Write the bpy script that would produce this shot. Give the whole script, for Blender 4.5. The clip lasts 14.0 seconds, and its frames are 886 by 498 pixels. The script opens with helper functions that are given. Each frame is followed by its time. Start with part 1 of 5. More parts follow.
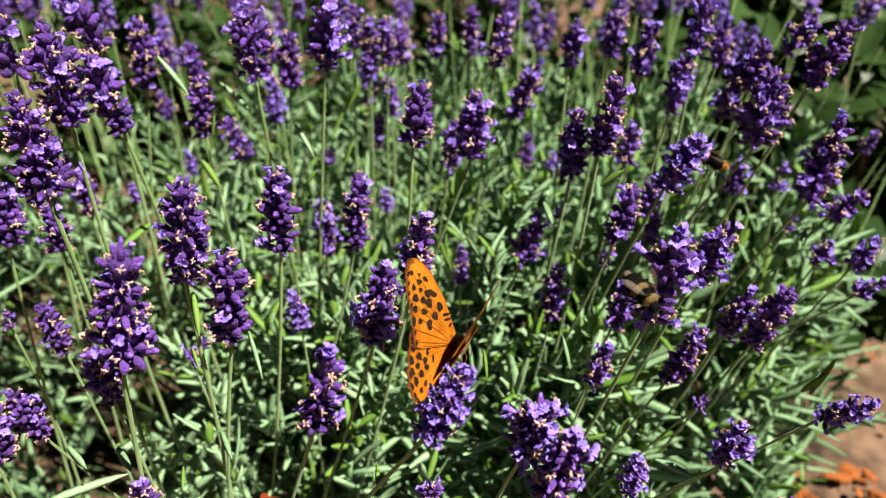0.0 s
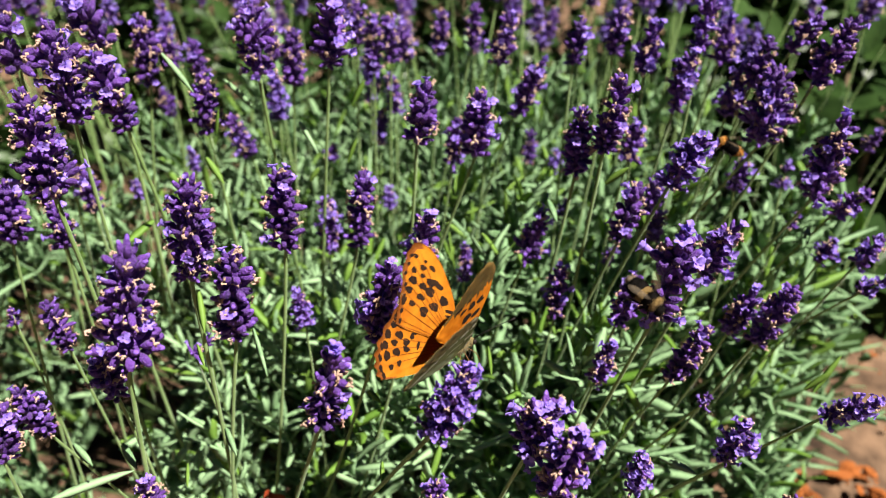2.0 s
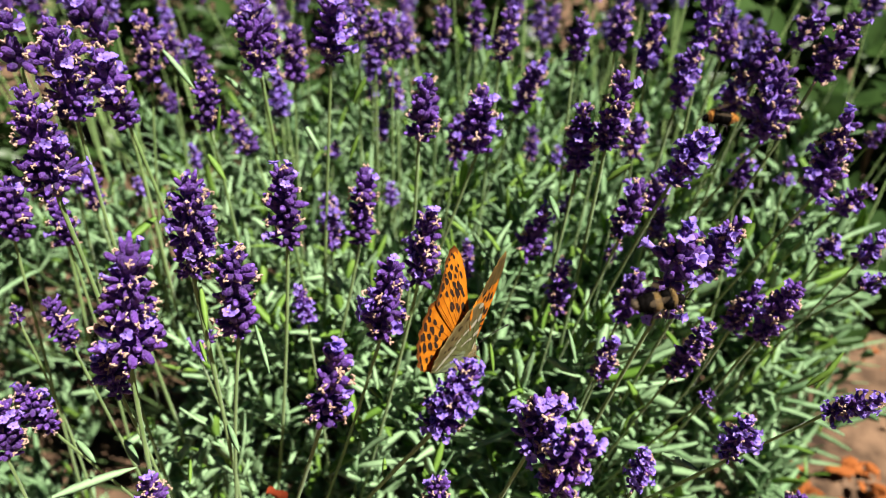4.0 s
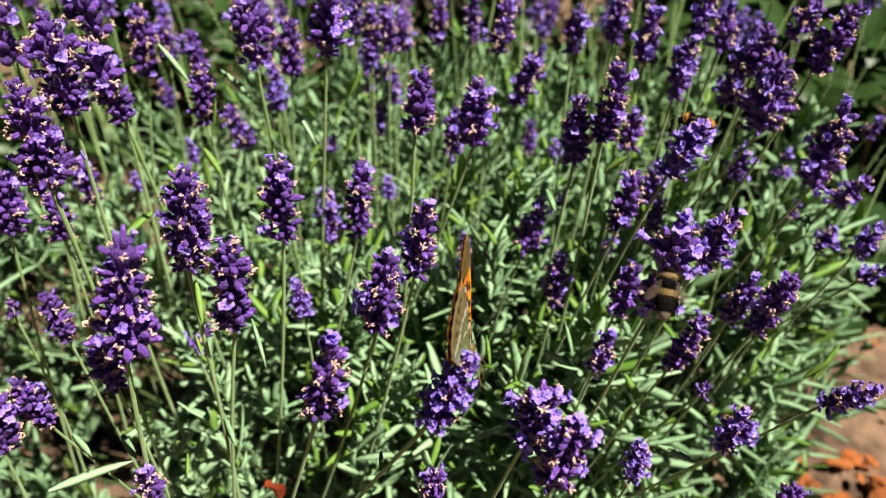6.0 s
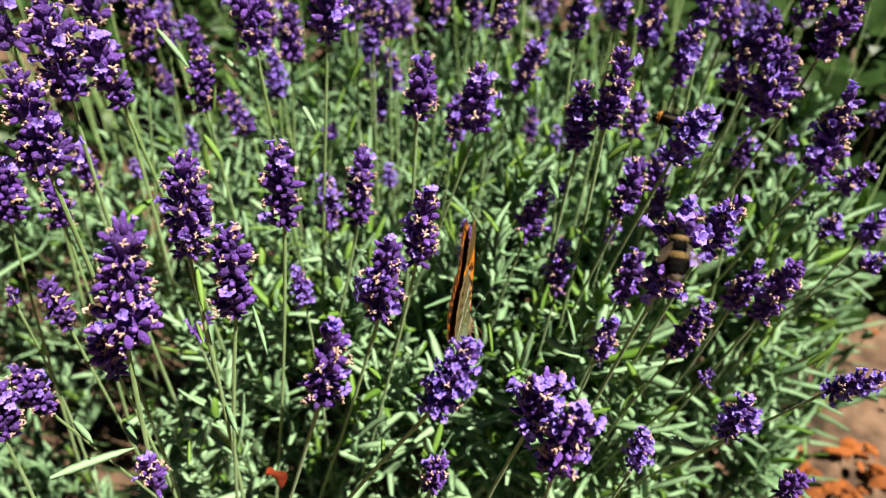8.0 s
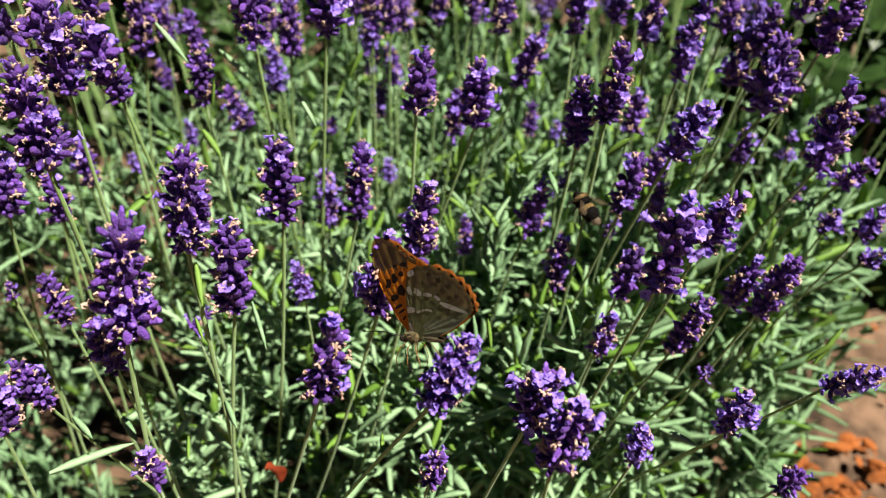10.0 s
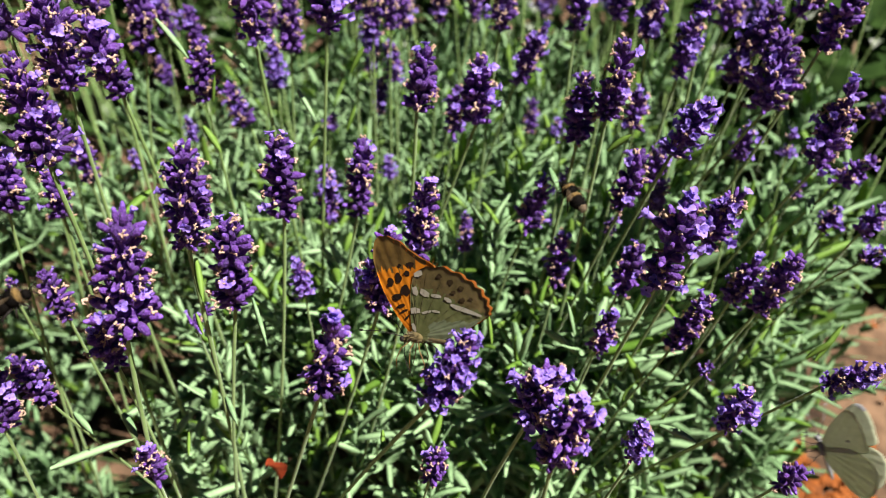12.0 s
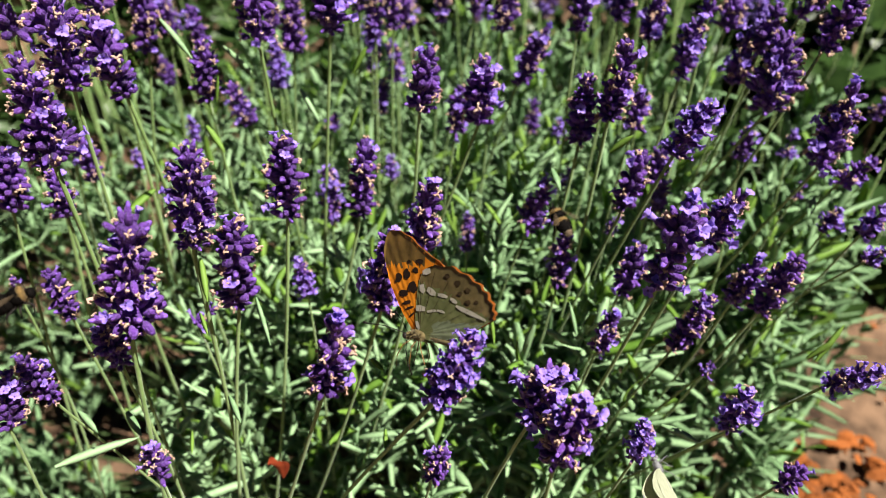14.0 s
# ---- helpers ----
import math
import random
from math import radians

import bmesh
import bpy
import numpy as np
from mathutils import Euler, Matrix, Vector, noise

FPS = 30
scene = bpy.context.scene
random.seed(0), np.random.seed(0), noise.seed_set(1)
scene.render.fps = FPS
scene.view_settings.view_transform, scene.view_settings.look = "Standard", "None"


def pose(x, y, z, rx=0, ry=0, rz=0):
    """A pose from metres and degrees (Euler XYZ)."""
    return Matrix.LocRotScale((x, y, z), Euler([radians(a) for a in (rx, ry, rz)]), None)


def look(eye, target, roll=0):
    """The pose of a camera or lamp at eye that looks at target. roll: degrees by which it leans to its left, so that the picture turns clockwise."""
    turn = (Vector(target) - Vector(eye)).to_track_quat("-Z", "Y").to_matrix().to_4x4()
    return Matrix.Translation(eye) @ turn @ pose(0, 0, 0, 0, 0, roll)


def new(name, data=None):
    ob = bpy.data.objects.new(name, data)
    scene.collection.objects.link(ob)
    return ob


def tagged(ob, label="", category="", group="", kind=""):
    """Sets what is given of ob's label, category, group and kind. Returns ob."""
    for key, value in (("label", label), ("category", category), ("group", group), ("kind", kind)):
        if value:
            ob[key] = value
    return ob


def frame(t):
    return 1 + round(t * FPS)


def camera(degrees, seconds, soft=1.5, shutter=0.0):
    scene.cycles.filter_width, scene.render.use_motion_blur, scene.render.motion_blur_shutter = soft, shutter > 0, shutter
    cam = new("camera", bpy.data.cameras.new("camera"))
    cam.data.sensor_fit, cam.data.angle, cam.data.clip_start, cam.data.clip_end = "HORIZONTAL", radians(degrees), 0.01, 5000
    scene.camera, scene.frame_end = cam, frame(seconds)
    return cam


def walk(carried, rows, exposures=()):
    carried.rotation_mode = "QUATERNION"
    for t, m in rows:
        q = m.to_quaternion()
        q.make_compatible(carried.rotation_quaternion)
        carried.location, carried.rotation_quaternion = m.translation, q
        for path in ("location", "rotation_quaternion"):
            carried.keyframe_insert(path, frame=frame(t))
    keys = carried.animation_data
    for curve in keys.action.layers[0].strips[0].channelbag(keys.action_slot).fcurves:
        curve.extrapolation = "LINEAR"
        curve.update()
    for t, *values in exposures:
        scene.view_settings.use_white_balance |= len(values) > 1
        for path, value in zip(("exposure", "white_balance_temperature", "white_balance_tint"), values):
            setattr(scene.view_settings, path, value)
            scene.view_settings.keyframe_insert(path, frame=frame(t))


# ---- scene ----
cam = camera(65, 14.0, 0.95, 0.4)
cam.data.dof.use_dof, cam.data.dof.focus_distance, cam.data.dof.aperture_fstop = True, 0.212, 11.0
walk(cam, [
    (0.0, pose(0.00020, -0.00042, 0.50134, 53.102, -0.277, -0.047)),
    (0.5, pose(-0.00063, -0.00039, 0.50154, 53.033, -0.277, -0.101)),
    (1.0, pose(-0.00145, -0.00025, 0.50147, 52.979, -0.348, -0.087)),
    (1.5, pose(-0.00113, -0.00005, 0.50145, 52.829, -0.326, 0.042)),
    (2.0, pose(-0.00142, -0.00025, 0.50156, 52.828, -0.342, 0.002)),
    (2.5, pose(-0.00170, -0.00023, 0.50177, 52.787, -0.318, 0.035)),
    (3.0, pose(-0.00181, -0.00038, 0.50199, 52.740, -0.300, 0.096)),
    (5.5, pose(-0.00027, 0.00030, 0.50058, 52.221, -0.059, -0.010)),
    (6.0, pose(0.00009, -0.00032, 0.50086, 52.136, -0.021, -0.007)),
    (6.5, pose(-0.00000, 0.00000, 0.50000, 52.000, -0.000, -0.000)),
    (7.0, pose(-0.00037, 0.00005, 0.49979, 51.785, -0.068, -0.043)),
    (7.5, pose(-0.00065, 0.00015, 0.49940, 51.569, -0.086, -0.105)),
    (8.0, pose(-0.00069, 0.00033, 0.49923, 51.263, -0.044, -0.008)),
    (10.5, pose(-0.00055, 0.00075, 0.49931, 50.816, -0.153, -0.006)),
    (11.0, pose(-0.00088, 0.00062, 0.49858, 50.861, -0.189, -0.025)),
    (11.5, pose(-0.00106, 0.00049, 0.49873, 50.708, -0.199, 0.062)),
    (12.0, pose(-0.00106, 0.00060, 0.49887, 50.622, -0.212, 0.023)),
    (12.5, pose(-0.00155, 0.00024, 0.49907, 50.676, -0.148, 0.067)),
    (13.0, pose(-0.00142, 0.00018, 0.49941, 50.593, -0.180, 0.138)),
    (13.5, pose(-0.00152, -0.00002, 0.49920, 50.641, -0.239, 0.040)),
    (14.0, pose(-0.00213, -0.00002, 0.49963, 50.585, -0.322, 0.082)),
])


# ---- world, sun, exposure ----
SUN = Vector((0.42, -0.17, 0.89)).normalized()
world = bpy.data.worlds.new("sky")
scene.world = world
world.use_nodes = True
sky = world.node_tree.nodes.new("ShaderNodeTexSky")
sky.sky_type, sky.sun_disc = "NISHITA", False
sky.air_density, sky.dust_density, sky.altitude = 0.15, 0.05, 1500
sky.sun_elevation = math.asin(SUN.z)
sky.sun_rotation = math.atan2(SUN.x, SUN.y)
back = world.node_tree.nodes["Background"]
back.inputs[1].default_value = 0.025
world.node_tree.links.new(sky.outputs[0], back.inputs[0])
lamp = new("sun", bpy.data.lights.new("sun", "SUN"))
lamp.data.energy, lamp.data.angle, lamp.data.color = 5.0, radians(0.5), (1.0, 0.94, 0.84)
lamp.matrix_world = look(SUN * 5, (0, 0, 0))
scene.view_settings.exposure = 1.29


# ---- materials ----
def mat(name, a, b, scale=400.0, rough=0.6, bump=0.15, thin=0.0, sheen=0.0, spread=0.25, detail=5.0):
    """Two colours mixed by grain and by the piece; thin: the share of light that passes through."""
    m = bpy.data.materials.new(name)
    m.use_nodes = True
    nt = m.node_tree
    n, l = nt.nodes, nt.links
    bsdf = n["Principled BSDF"]
    co = n.new("ShaderNodeTexCoord")
    n1 = n.new("ShaderNodeTexNoise")
    n1.inputs["Scale"].default_value, n1.inputs["Detail"].default_value = scale, detail
    l.new(co.outputs["Object"], n1.inputs["Vector"])
    n2 = n.new("ShaderNodeTexNoise")
    n2.inputs["Scale"].default_value, n2.inputs["Detail"].default_value = scale * 0.13, 2.0
    l.new(co.outputs["Object"], n2.inputs["Vector"])
    geo = n.new("ShaderNodeNewGeometry")
    info = n.new("ShaderNodeObjectInfo")
    tot = n.new("ShaderNodeMath")
    tot.operation = "ADD"
    l.new(n1.outputs["Fac"], tot.inputs[0])
    l.new(n2.outputs["Fac"], tot.inputs[1])
    rnd = n.new("ShaderNodeMath")
    rnd.operation = "ADD"
    l.new(geo.outputs["Random Per Island"], rnd.inputs[0])
    l.new(info.outputs["Random"], rnd.inputs[1])
    wgt = n.new("ShaderNodeMath")
    wgt.operation = "MULTIPLY_ADD"
    l.new(rnd.outputs[0], wgt.inputs[0])
    wgt.inputs[1].default_value = spread
    l.new(tot.outputs[0], wgt.inputs[2])
    rng = n.new("ShaderNodeMapRange")
    rng.inputs["From Min"].default_value = 0.72
    rng.inputs["From Max"].default_value = 1.28 + spread
    l.new(wgt.outputs[0], rng.inputs["Value"])
    mix = n.new("ShaderNodeMix")
    mix.data_type = "RGBA"
    mix.inputs[6].default_value, mix.inputs[7].default_value = (*a, 1), (*b, 1)
    l.new(rng.outputs[0], mix.inputs[0])
    l.new(mix.outputs[2], bsdf.inputs["Base Color"])
    bsdf.inputs["Roughness"].default_value = rough
    bsdf.inputs["Sheen Weight"].default_value = sheen
    bsdf.inputs["Specular IOR Level"].default_value = 0.22
    if bump:
        bp = n.new("ShaderNodeBump")
        bp.inputs["Strength"].default_value, bp.inputs["Distance"].default_value = bump, 0.3 / scale
        l.new(n1.outputs["Fac"], bp.inputs["Height"])
        l.new(bp.outputs[0], bsdf.inputs["Normal"])
    if thin:
        tr = n.new("ShaderNodeBsdfTranslucent")
        l.new(mix.outputs[2], tr.inputs["Color"])
        ms = n.new("ShaderNodeMixShader")
        ms.inputs[0].default_value = thin
        l.new(bsdf.outputs[0], ms.inputs[1])
        l.new(tr.outputs[0], ms.inputs[2])
        l.new(ms.outputs[0], n["Material Output"].inputs["Surface"])
    return m


M_CALYX = mat("calyx", (0.012, 0.004, 0.042), (0.135, 0.047, 0.30), 8, 0.45, 0.4, 0.0, 0.06, 0.3)
M_BUD = mat("bud", (0.095, 0.038, 0.29), (0.255, 0.12, 0.60), 6, 0.5, 0.3, 0.1, 0.0, 0.3)
M_PETAL = mat("petal", (0.20, 0.11, 0.58), (0.42, 0.29, 0.82), 6, 0.5, 0.2, 0.3, 0.0, 0.3)
M_DRY = mat("dry_petal", (0.36, 0.20, 0.14), (0.74, 0.53, 0.42), 8, 0.8, 0.5, 0.15, 0.0, 0.3)
M_STALK = mat("stalk", (0.12, 0.22, 0.05), (0.24, 0.35, 0.12), 700, 0.6, 0.3, 0.0, 0.2, 0.2)
M_LEAF = mat("lavender_leaf", (0.034, 0.112, 0.029), (0.275, 0.425, 0.225), 500, 0.5, 0.3, 0.08, 0.0, 0.45)
M_YOUNG = mat("young_leaf", (0.11, 0.24, 0.03), (0.22, 0.37, 0.07), 500, 0.5, 0.2, 0.32, 0.0, 0.3)
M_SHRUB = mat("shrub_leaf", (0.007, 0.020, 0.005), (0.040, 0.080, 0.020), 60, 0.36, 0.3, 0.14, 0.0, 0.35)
M_WOOD = mat("lavender_wood", (0.02, 0.04, 0.012), (0.06, 0.10, 0.03), 300, 0.8, 0.4)
M_TWIG = mat("twig", (0.10, 0.07, 0.04), (0.20, 0.15, 0.09), 300, 0.8, 0.4)
M_SOIL = mat("soil", (0.03, 0.018, 0.011), (0.21, 0.128, 0.078), 60, 0.95, 0.8, 0.0, 0.0, 0.0, 9.0)
M_CHIP = mat("bark_chip", (0.018, 0.008, 0.004), (0.27, 0.08, 0.016), 120, 0.85, 0.6, 0.0, 0.0, 0.7)
M_RUST = mat("dead_leaf", (0.16, 0.018, 0.008), (0.32, 0.06, 0.02), 200, 0.6, 0.4, 0.2)


# ---- mesh helpers ----
def part(name, bm, material, parent=None, label=""):
    me = bpy.data.meshes.new(name)
    bm.to_mesh(me)
    bm.free()
    return part_of(name, me, material, parent, label)


def part_of(name, me, material, parent=None, label=""):
    ob = new(name, me)
    if not me.materials:
        for m in material if isinstance(material, (list, tuple)) else [material]:
            me.materials.append(m)
    if parent:
        ob.parent = parent
    if label:
        tagged(ob, label)
    return ob


def frame_of(z):
    """A turn that takes +z to the given way."""
    return Vector(z).normalized().to_track_quat("Z", "Y").to_matrix().to_4x4()


def tube(bm, points, radii, sides=6, mi=0, cap=True):
    rings = []
    pts = [Vector(p) for p in points]
    for i, (p, r) in enumerate(zip(pts, radii)):
        t = pts[min(i + 1, len(pts) - 1)] - pts[max(i - 1, 0)]
        m = frame_of(t).to_3x3()
        rings.append([bm.verts.new(p + m @ Vector((r * math.cos(2 * math.pi * k / sides), r * math.sin(2 * math.pi * k / sides), 0))) for k in range(sides)])
    for a, b in zip(rings, rings[1:]):
        for k in range(sides):
            f = bm.faces.new((a[k], a[(k + 1) % sides], b[(k + 1) % sides], b[k]))
            f.material_index, f.smooth = mi, True
    if cap:
        for ring, flip in ((rings[0], True), (rings[-1], False)):
            f = bm.faces.new(ring[::-1] if flip else ring)
            f.material_index = mi


def blob(bm, m, rx, ry, rz, sides=8, rings=5, mi=0, rough=0.0, rng=None):
    """A closed rounded form with radii rx, ry, rz, set by the matrix m."""
    rows = []
    for i in range(1, rings):
        a = math.pi * i / rings
        rows.append([bm.verts.new(m @ Vector((rx * math.sin(a) * math.cos(2 * math.pi * k / sides), ry * math.sin(a) * math.sin(2 * math.pi * k / sides), -rz * math.cos(a))) * 1.0) for k in range(sides)])
    lo, hi = bm.verts.new(m @ Vector((0, 0, -rz))), bm.verts.new(m @ Vector((0, 0, rz)))
    for a, b in zip(rows, rows[1:]):
        for k in range(sides):
            f = bm.faces.new((a[k], a[(k + 1) % sides], b[(k + 1) % sides], b[k]))
            f.material_index, f.smooth = mi, True
    for k in range(sides):
        for f in (bm.faces.new((rows[0][(k + 1) % sides], rows[0][k], lo)), bm.faces.new((rows[-1][k], rows[-1][(k + 1) % sides], hi))):
            f.material_index, f.smooth = mi, True


def leaf_mesh(name, specs, material, rings=6, thick=0.11):
    """Many narrow leaves with a raised midrib and real thickness. specs: (base, way, droop, side, length, width)."""
    n = len(specs)
    s = np.array([[*b, *w, *d, *sd, ln, wd] for b, w, d, sd, ln, wd in specs], float)
    base, way, droop, side, ln, wd = s[:, 0:3], s[:, 3:6], s[:, 6:9], s[:, 9:12], s[:, 12], s[:, 13]
    nrm = np.cross(side, way)
    t = np.linspace(0, 1, rings)
    prof = np.array([0.5, 0.85, 1.0, 1.03, 0.95, 0.52]) if rings == 6 else np.interp(t, [0, 0.25, 0.5, 0.75, 1], [0.45, 0.9, 1.0, 0.8, 0.12])
    verts = np.zeros((n, rings, 4, 3))
    for i, (ti, pi) in enumerate(zip(t, prof)):
        c = base + way * (ln * ti)[:, None] + droop * (ln * ti * ti)[:, None]
        e = side * (wd * 0.5 * pi)[:, None]
        h = nrm * (wd * thick * pi)[:, None]
        verts[:, i] = np.stack([c - e + h * 0.5, c - h * 0.9, c + e + h * 0.5, c + h * 0.25], 1)
    k = np.arange(4)
    q = []
    for i in range(rings - 1):
        q.append(np.stack([i * 4 + k, i * 4 + (k + 1) % 4, (i + 1) * 4 + (k + 1) % 4, (i + 1) * 4 + k], 1))
    q = np.concatenate(q)
    faces = (np.arange(n)[:, None, None] * (rings * 4) + q[None]).reshape(-1, 4)
    me = bpy.data.meshes.new(name)
    me.from_pydata(verts.reshape(-1, 3).tolist(), [], faces.tolist())
    me.polygons.foreach_set("use_smooth", np.ones(len(faces), bool))
    me.materials.append(material)
    return me


# ---- ground ----
def ground_height(x, y):
    return 0.006 * noise.noise((x * 14, y * 14, 0.3)) + 0.003 * noise.noise((x * 50, y * 50, 1.7))


def build_ground():
    bm = bmesh.new()
    n = 130
    grid = {}
    for i in range(n + 1):
        for j in range(n + 1):
            a, b = (i / n - 0.5) * 2, (j / n - 0.5) * 2
            x, y = 0.9 * a + 60 * a ** 7, 0.7 + 0.9 * b + 60 * b ** 7
            grid[i, j] = bm.verts.new((x, y, ground_height(x, y) - 0.01))
    for i in range(n):
        for j in range(n):
            f = bm.faces.new((grid[i, j], grid[i + 1, j], grid[i + 1, j + 1], grid[i, j + 1]))
            f.smooth = True
    tagged(part("ground", bm, M_SOIL), "dry reddish-brown garden soil under the lavender", "soil", kind="structure")


build_ground()


def build_mulch(name, x0, x1, y0, y1, count, seed, label, size=0.0055):
    rng = random.Random(seed)
    bm = bmesh.new()
    for _ in range(count):
        x, y = rng.uniform(x0, x1), rng.uniform(y0, y1)
        if noise.noise((x * 22, y * 22, seed)) < -0.05:
            continue
        m = pose(x, y, ground_height(x, y) - 0.004 + rng.uniform(0, 0.007), rng.uniform(-25, 25), rng.uniform(-25, 25), rng.uniform(0, 360))
        s = size * rng.uniform(0.25, 1.0)
        blob(bm, m, s, s * rng.uniform(0.4, 0.8), s * rng.uniform(0.18, 0.4), 6, 4)
    for v in bm.verts:
        v.co += 0.0016 * noise.noise_vector(v.co * 300)
    for f in bm.faces:
        f.smooth = False
    tagged(part(name, bm, M_CHIP), label, "mulch", kind="stuff")


build_mulch("bark_mulch", 0.27, 0.60, 0.24, 0.358, 900, 5, "orange-brown bark chips scattered on the soil", 0.0095)
build_mulch("leaf_litter", 0.30, 0.90, 0.40, 0.80, 700, 7, "rust-brown leaf litter on the shaded soil")

# ---- lavender foliage ----
def foliage_top(x, y):
    edge = x - (0.100 + (y - 0.145) * 0.80 + 0.014 * min(1.0, max(0.0, (y - 0.18) / 0.04)))
    h = 0.272 + 0.10 * (y - 0.3) + 0.022 * noise.noise((x * 13, y * 13, 4.0)) + 0.050 * math.exp(-((x - 0.085) / 0.10) ** 2 - ((y - 0.255) / 0.08) ** 2)
    rim = ((x - 0.02) / (0.36 if x > 0 else 0.44)) ** 2 + ((y - 0.22) / 0.40) ** 2
    if rim > 0.8:
        h *= max(0.0, 1.0 - (rim - 0.8) / 0.35)
    return h * max(0.0, min(1.0, -edge / 0.05 + 0.35)) ** 0.5 if edge > -0.03 else h


def shoot_leaves(rng, base, way, height, scale, dense, out, young):
    way = Vector(way).normalized()
    a = way.orthogonal().normalized()
    b = way.cross(a)
    spin = rng.uniform(0, 6.28)
    n = max(4, int(height / (0.0062 * scale) * dense))
    for i in range(n):
        u = i / (n - 1)
        p = Vector(base) + way * (height * (0.10 + 0.90 * u))
        ang = spin + (i % 2) * 1.57 + rng.uniform(-0.3, 0.3)
        for flip in (0, math.pi):
            if rng.random() < 0.08:
                continue
            o = a * math.cos(ang + flip) + b * math.sin(ang + flip)
            open_ = rng.uniform(0.45, 1.35) * (1.0 - 0.5 * u)
            d = (o * math.sin(open_) + way * math.cos(open_)).normalized()
            side = (way.cross(o) + way * rng.uniform(-0.25, 0.25)).normalized()
            droop = o * rng.uniform(-0.8, 0.8) * (1 - 0.3 * u) + way * rng.uniform(-0.15, 0.4) + side * rng.uniform(-0.45, 0.45) + Vector((0, 0, -rng.uniform(0.0, 0.25)))
            ln = scale * rng.uniform(0.014, 0.035) * (1.0 - 0.5 * u)
            wd = scale * rng.uniform(0.0034, 0.0060) * (1.0 - 0.2 * u)
            if rng.random() < 0.6:
                o2 = (o + side * rng.uniform(-0.8, 0.8)).normalized()
                d2 = (o2 * 0.6 + way * rng.uniform(0.5, 1.0)).normalized()
                out.append((p, d2, o2 * rng.uniform(-0.1, 0.3), way.cross(o2).normalized(), ln * rng.uniform(0.4, 0.7), wd * 0.8))
            (young if (u > 0.86 and rng.random() < 0.4) or rng.random() < 0.08 else out).append((p, d, droop, side, ln, wd))


def build_foliage():
    rng = random.Random(11)
    chunks = {}
    stems = bmesh.new()
    step = 0.0170
    for i in range(-26, 23):
        for j in range(1, 40):
            x, y = (i + rng.uniform(-0.5, 0.5)) * step, (j + rng.uniform(-0.5, 0.5)) * step
            if y < 0.035 or abs(x) > 0.22 + 0.75 * y or y > 0.80 or rng.random() < 0.10:
                continue
            if x > 0.110 + (y - 0.145) * 0.80 + 0.014 * min(1.0, max(0.0, (y - 0.18) / 0.04)):
                continue
            near_left = max(0.0, -0.135 - x) * max(0.0, min(1.0, (0.36 - y) / 0.08))
            near_low = max(0.0, min(1.0, (0.175 - y) / 0.02)) * max(0.0, min(1.0, (-0.055 - x) / 0.03))
            near_foot = max(0.0, min(1.0, (0.18 + 0.7 * max(0.0, min(0.12, x - 0.05)) - y) / 0.04)) * max(0.0, min(1.0, (x + 0.005) / 0.03))
            if y > 0.36 and rng.random() < (0.75 if x > 0.11 else 0.5 if x < -0.12 else 0.0):
                continue
            gap = noise.noise((x * 24, y * 24, 9.0)) + 0.5 * noise.noise((x * 55, y * 55, 2.0))
            low = 0.09 if math.hypot(x - 0.135, y - 0.235) < 0.028 else 0.0
            if gap < (-0.24 if x > -0.06 else -0.12) and rng.random() < 0.75:
                low, gap = rng.uniform(0.06, 0.10), 0.0
            if rng.random() < 0.55 * max(near_foot, near_low):
                continue
            if rng.random() < 0.9 * near_foot:
                low = rng.uniform(0.05, 0.12)
            if gap < (-0.24 if x > -0.06 else -0.12) or rng.random() < min(0.25, 6 * near_left) or (y < 0.20 and rng.random() < 0.38):
                continue
            top = foliage_top(x, y) - min(0.23 if near_left < 0.09 else 0.16, 5.0 * near_left) - 0.10 * near_low - 0.04 * near_foot - rng.uniform(0.0, 0.05) + 0.012 * gap - low
            if top < 0.05:
                continue
            hgt = min(rng.uniform(0.05, 0.085), top - 0.01)
            lean = Vector((x * 0.9 + rng.uniform(-0.3, 0.3), (y - 0.32) * 0.9 + rng.uniform(-0.3, 0.3), 1)).normalized()
            base = Vector((x, y, top)) - lean * hgt
            key = (int(x // 0.2), int(y // 0.25))
            ol, yl = chunks.setdefault(key, ([], []))
            shoot_leaves(rng, base, lean, hgt, 1.3 if x > 0.08 and y > 0.23 else 1.0, 1.0, ol, yl)
            if x > 0.02 and 0.19 < y < 0.38:
                beside = base + Vector((rng.uniform(-0.012, 0.012), rng.uniform(-0.012, 0.012), rng.uniform(-0.03, 0.004)))
                shoot_leaves(rng, beside, Vector((x * 0.3 + rng.uniform(-0.4, 0.4), rng.uniform(-0.5, 0.2), 1)), hgt * 0.85, 1.15, 0.85, ol, yl)
            if rng.random() < (0.9 if x < -0.11 and y < 0.34 else 0.45) and y < 0.5:
                deep = Vector((x + rng.uniform(-0.02, 0.02), y + rng.uniform(-0.02, 0.02), rng.uniform(0.06, max(0.08, top - 0.09))))
                shoot_leaves(rng, deep, lean + Vector((rng.uniform(-0.4, 0.4), rng.uniform(-0.4, 0.4), 0)), rng.uniform(0.04, 0.07), 1.15, 0.7, ol, yl)
            foot = Vector((x * 0.55, 0.30 + (y - 0.30) * 0.6, base.z * 0.35))
            tube(stems, [foot, foot.lerp(base, 0.6) + Vector((0, 0, 0.01)), base, base + lean * hgt * 0.9], [0.0013, 0.001, 0.0008, 0.0004], 5)
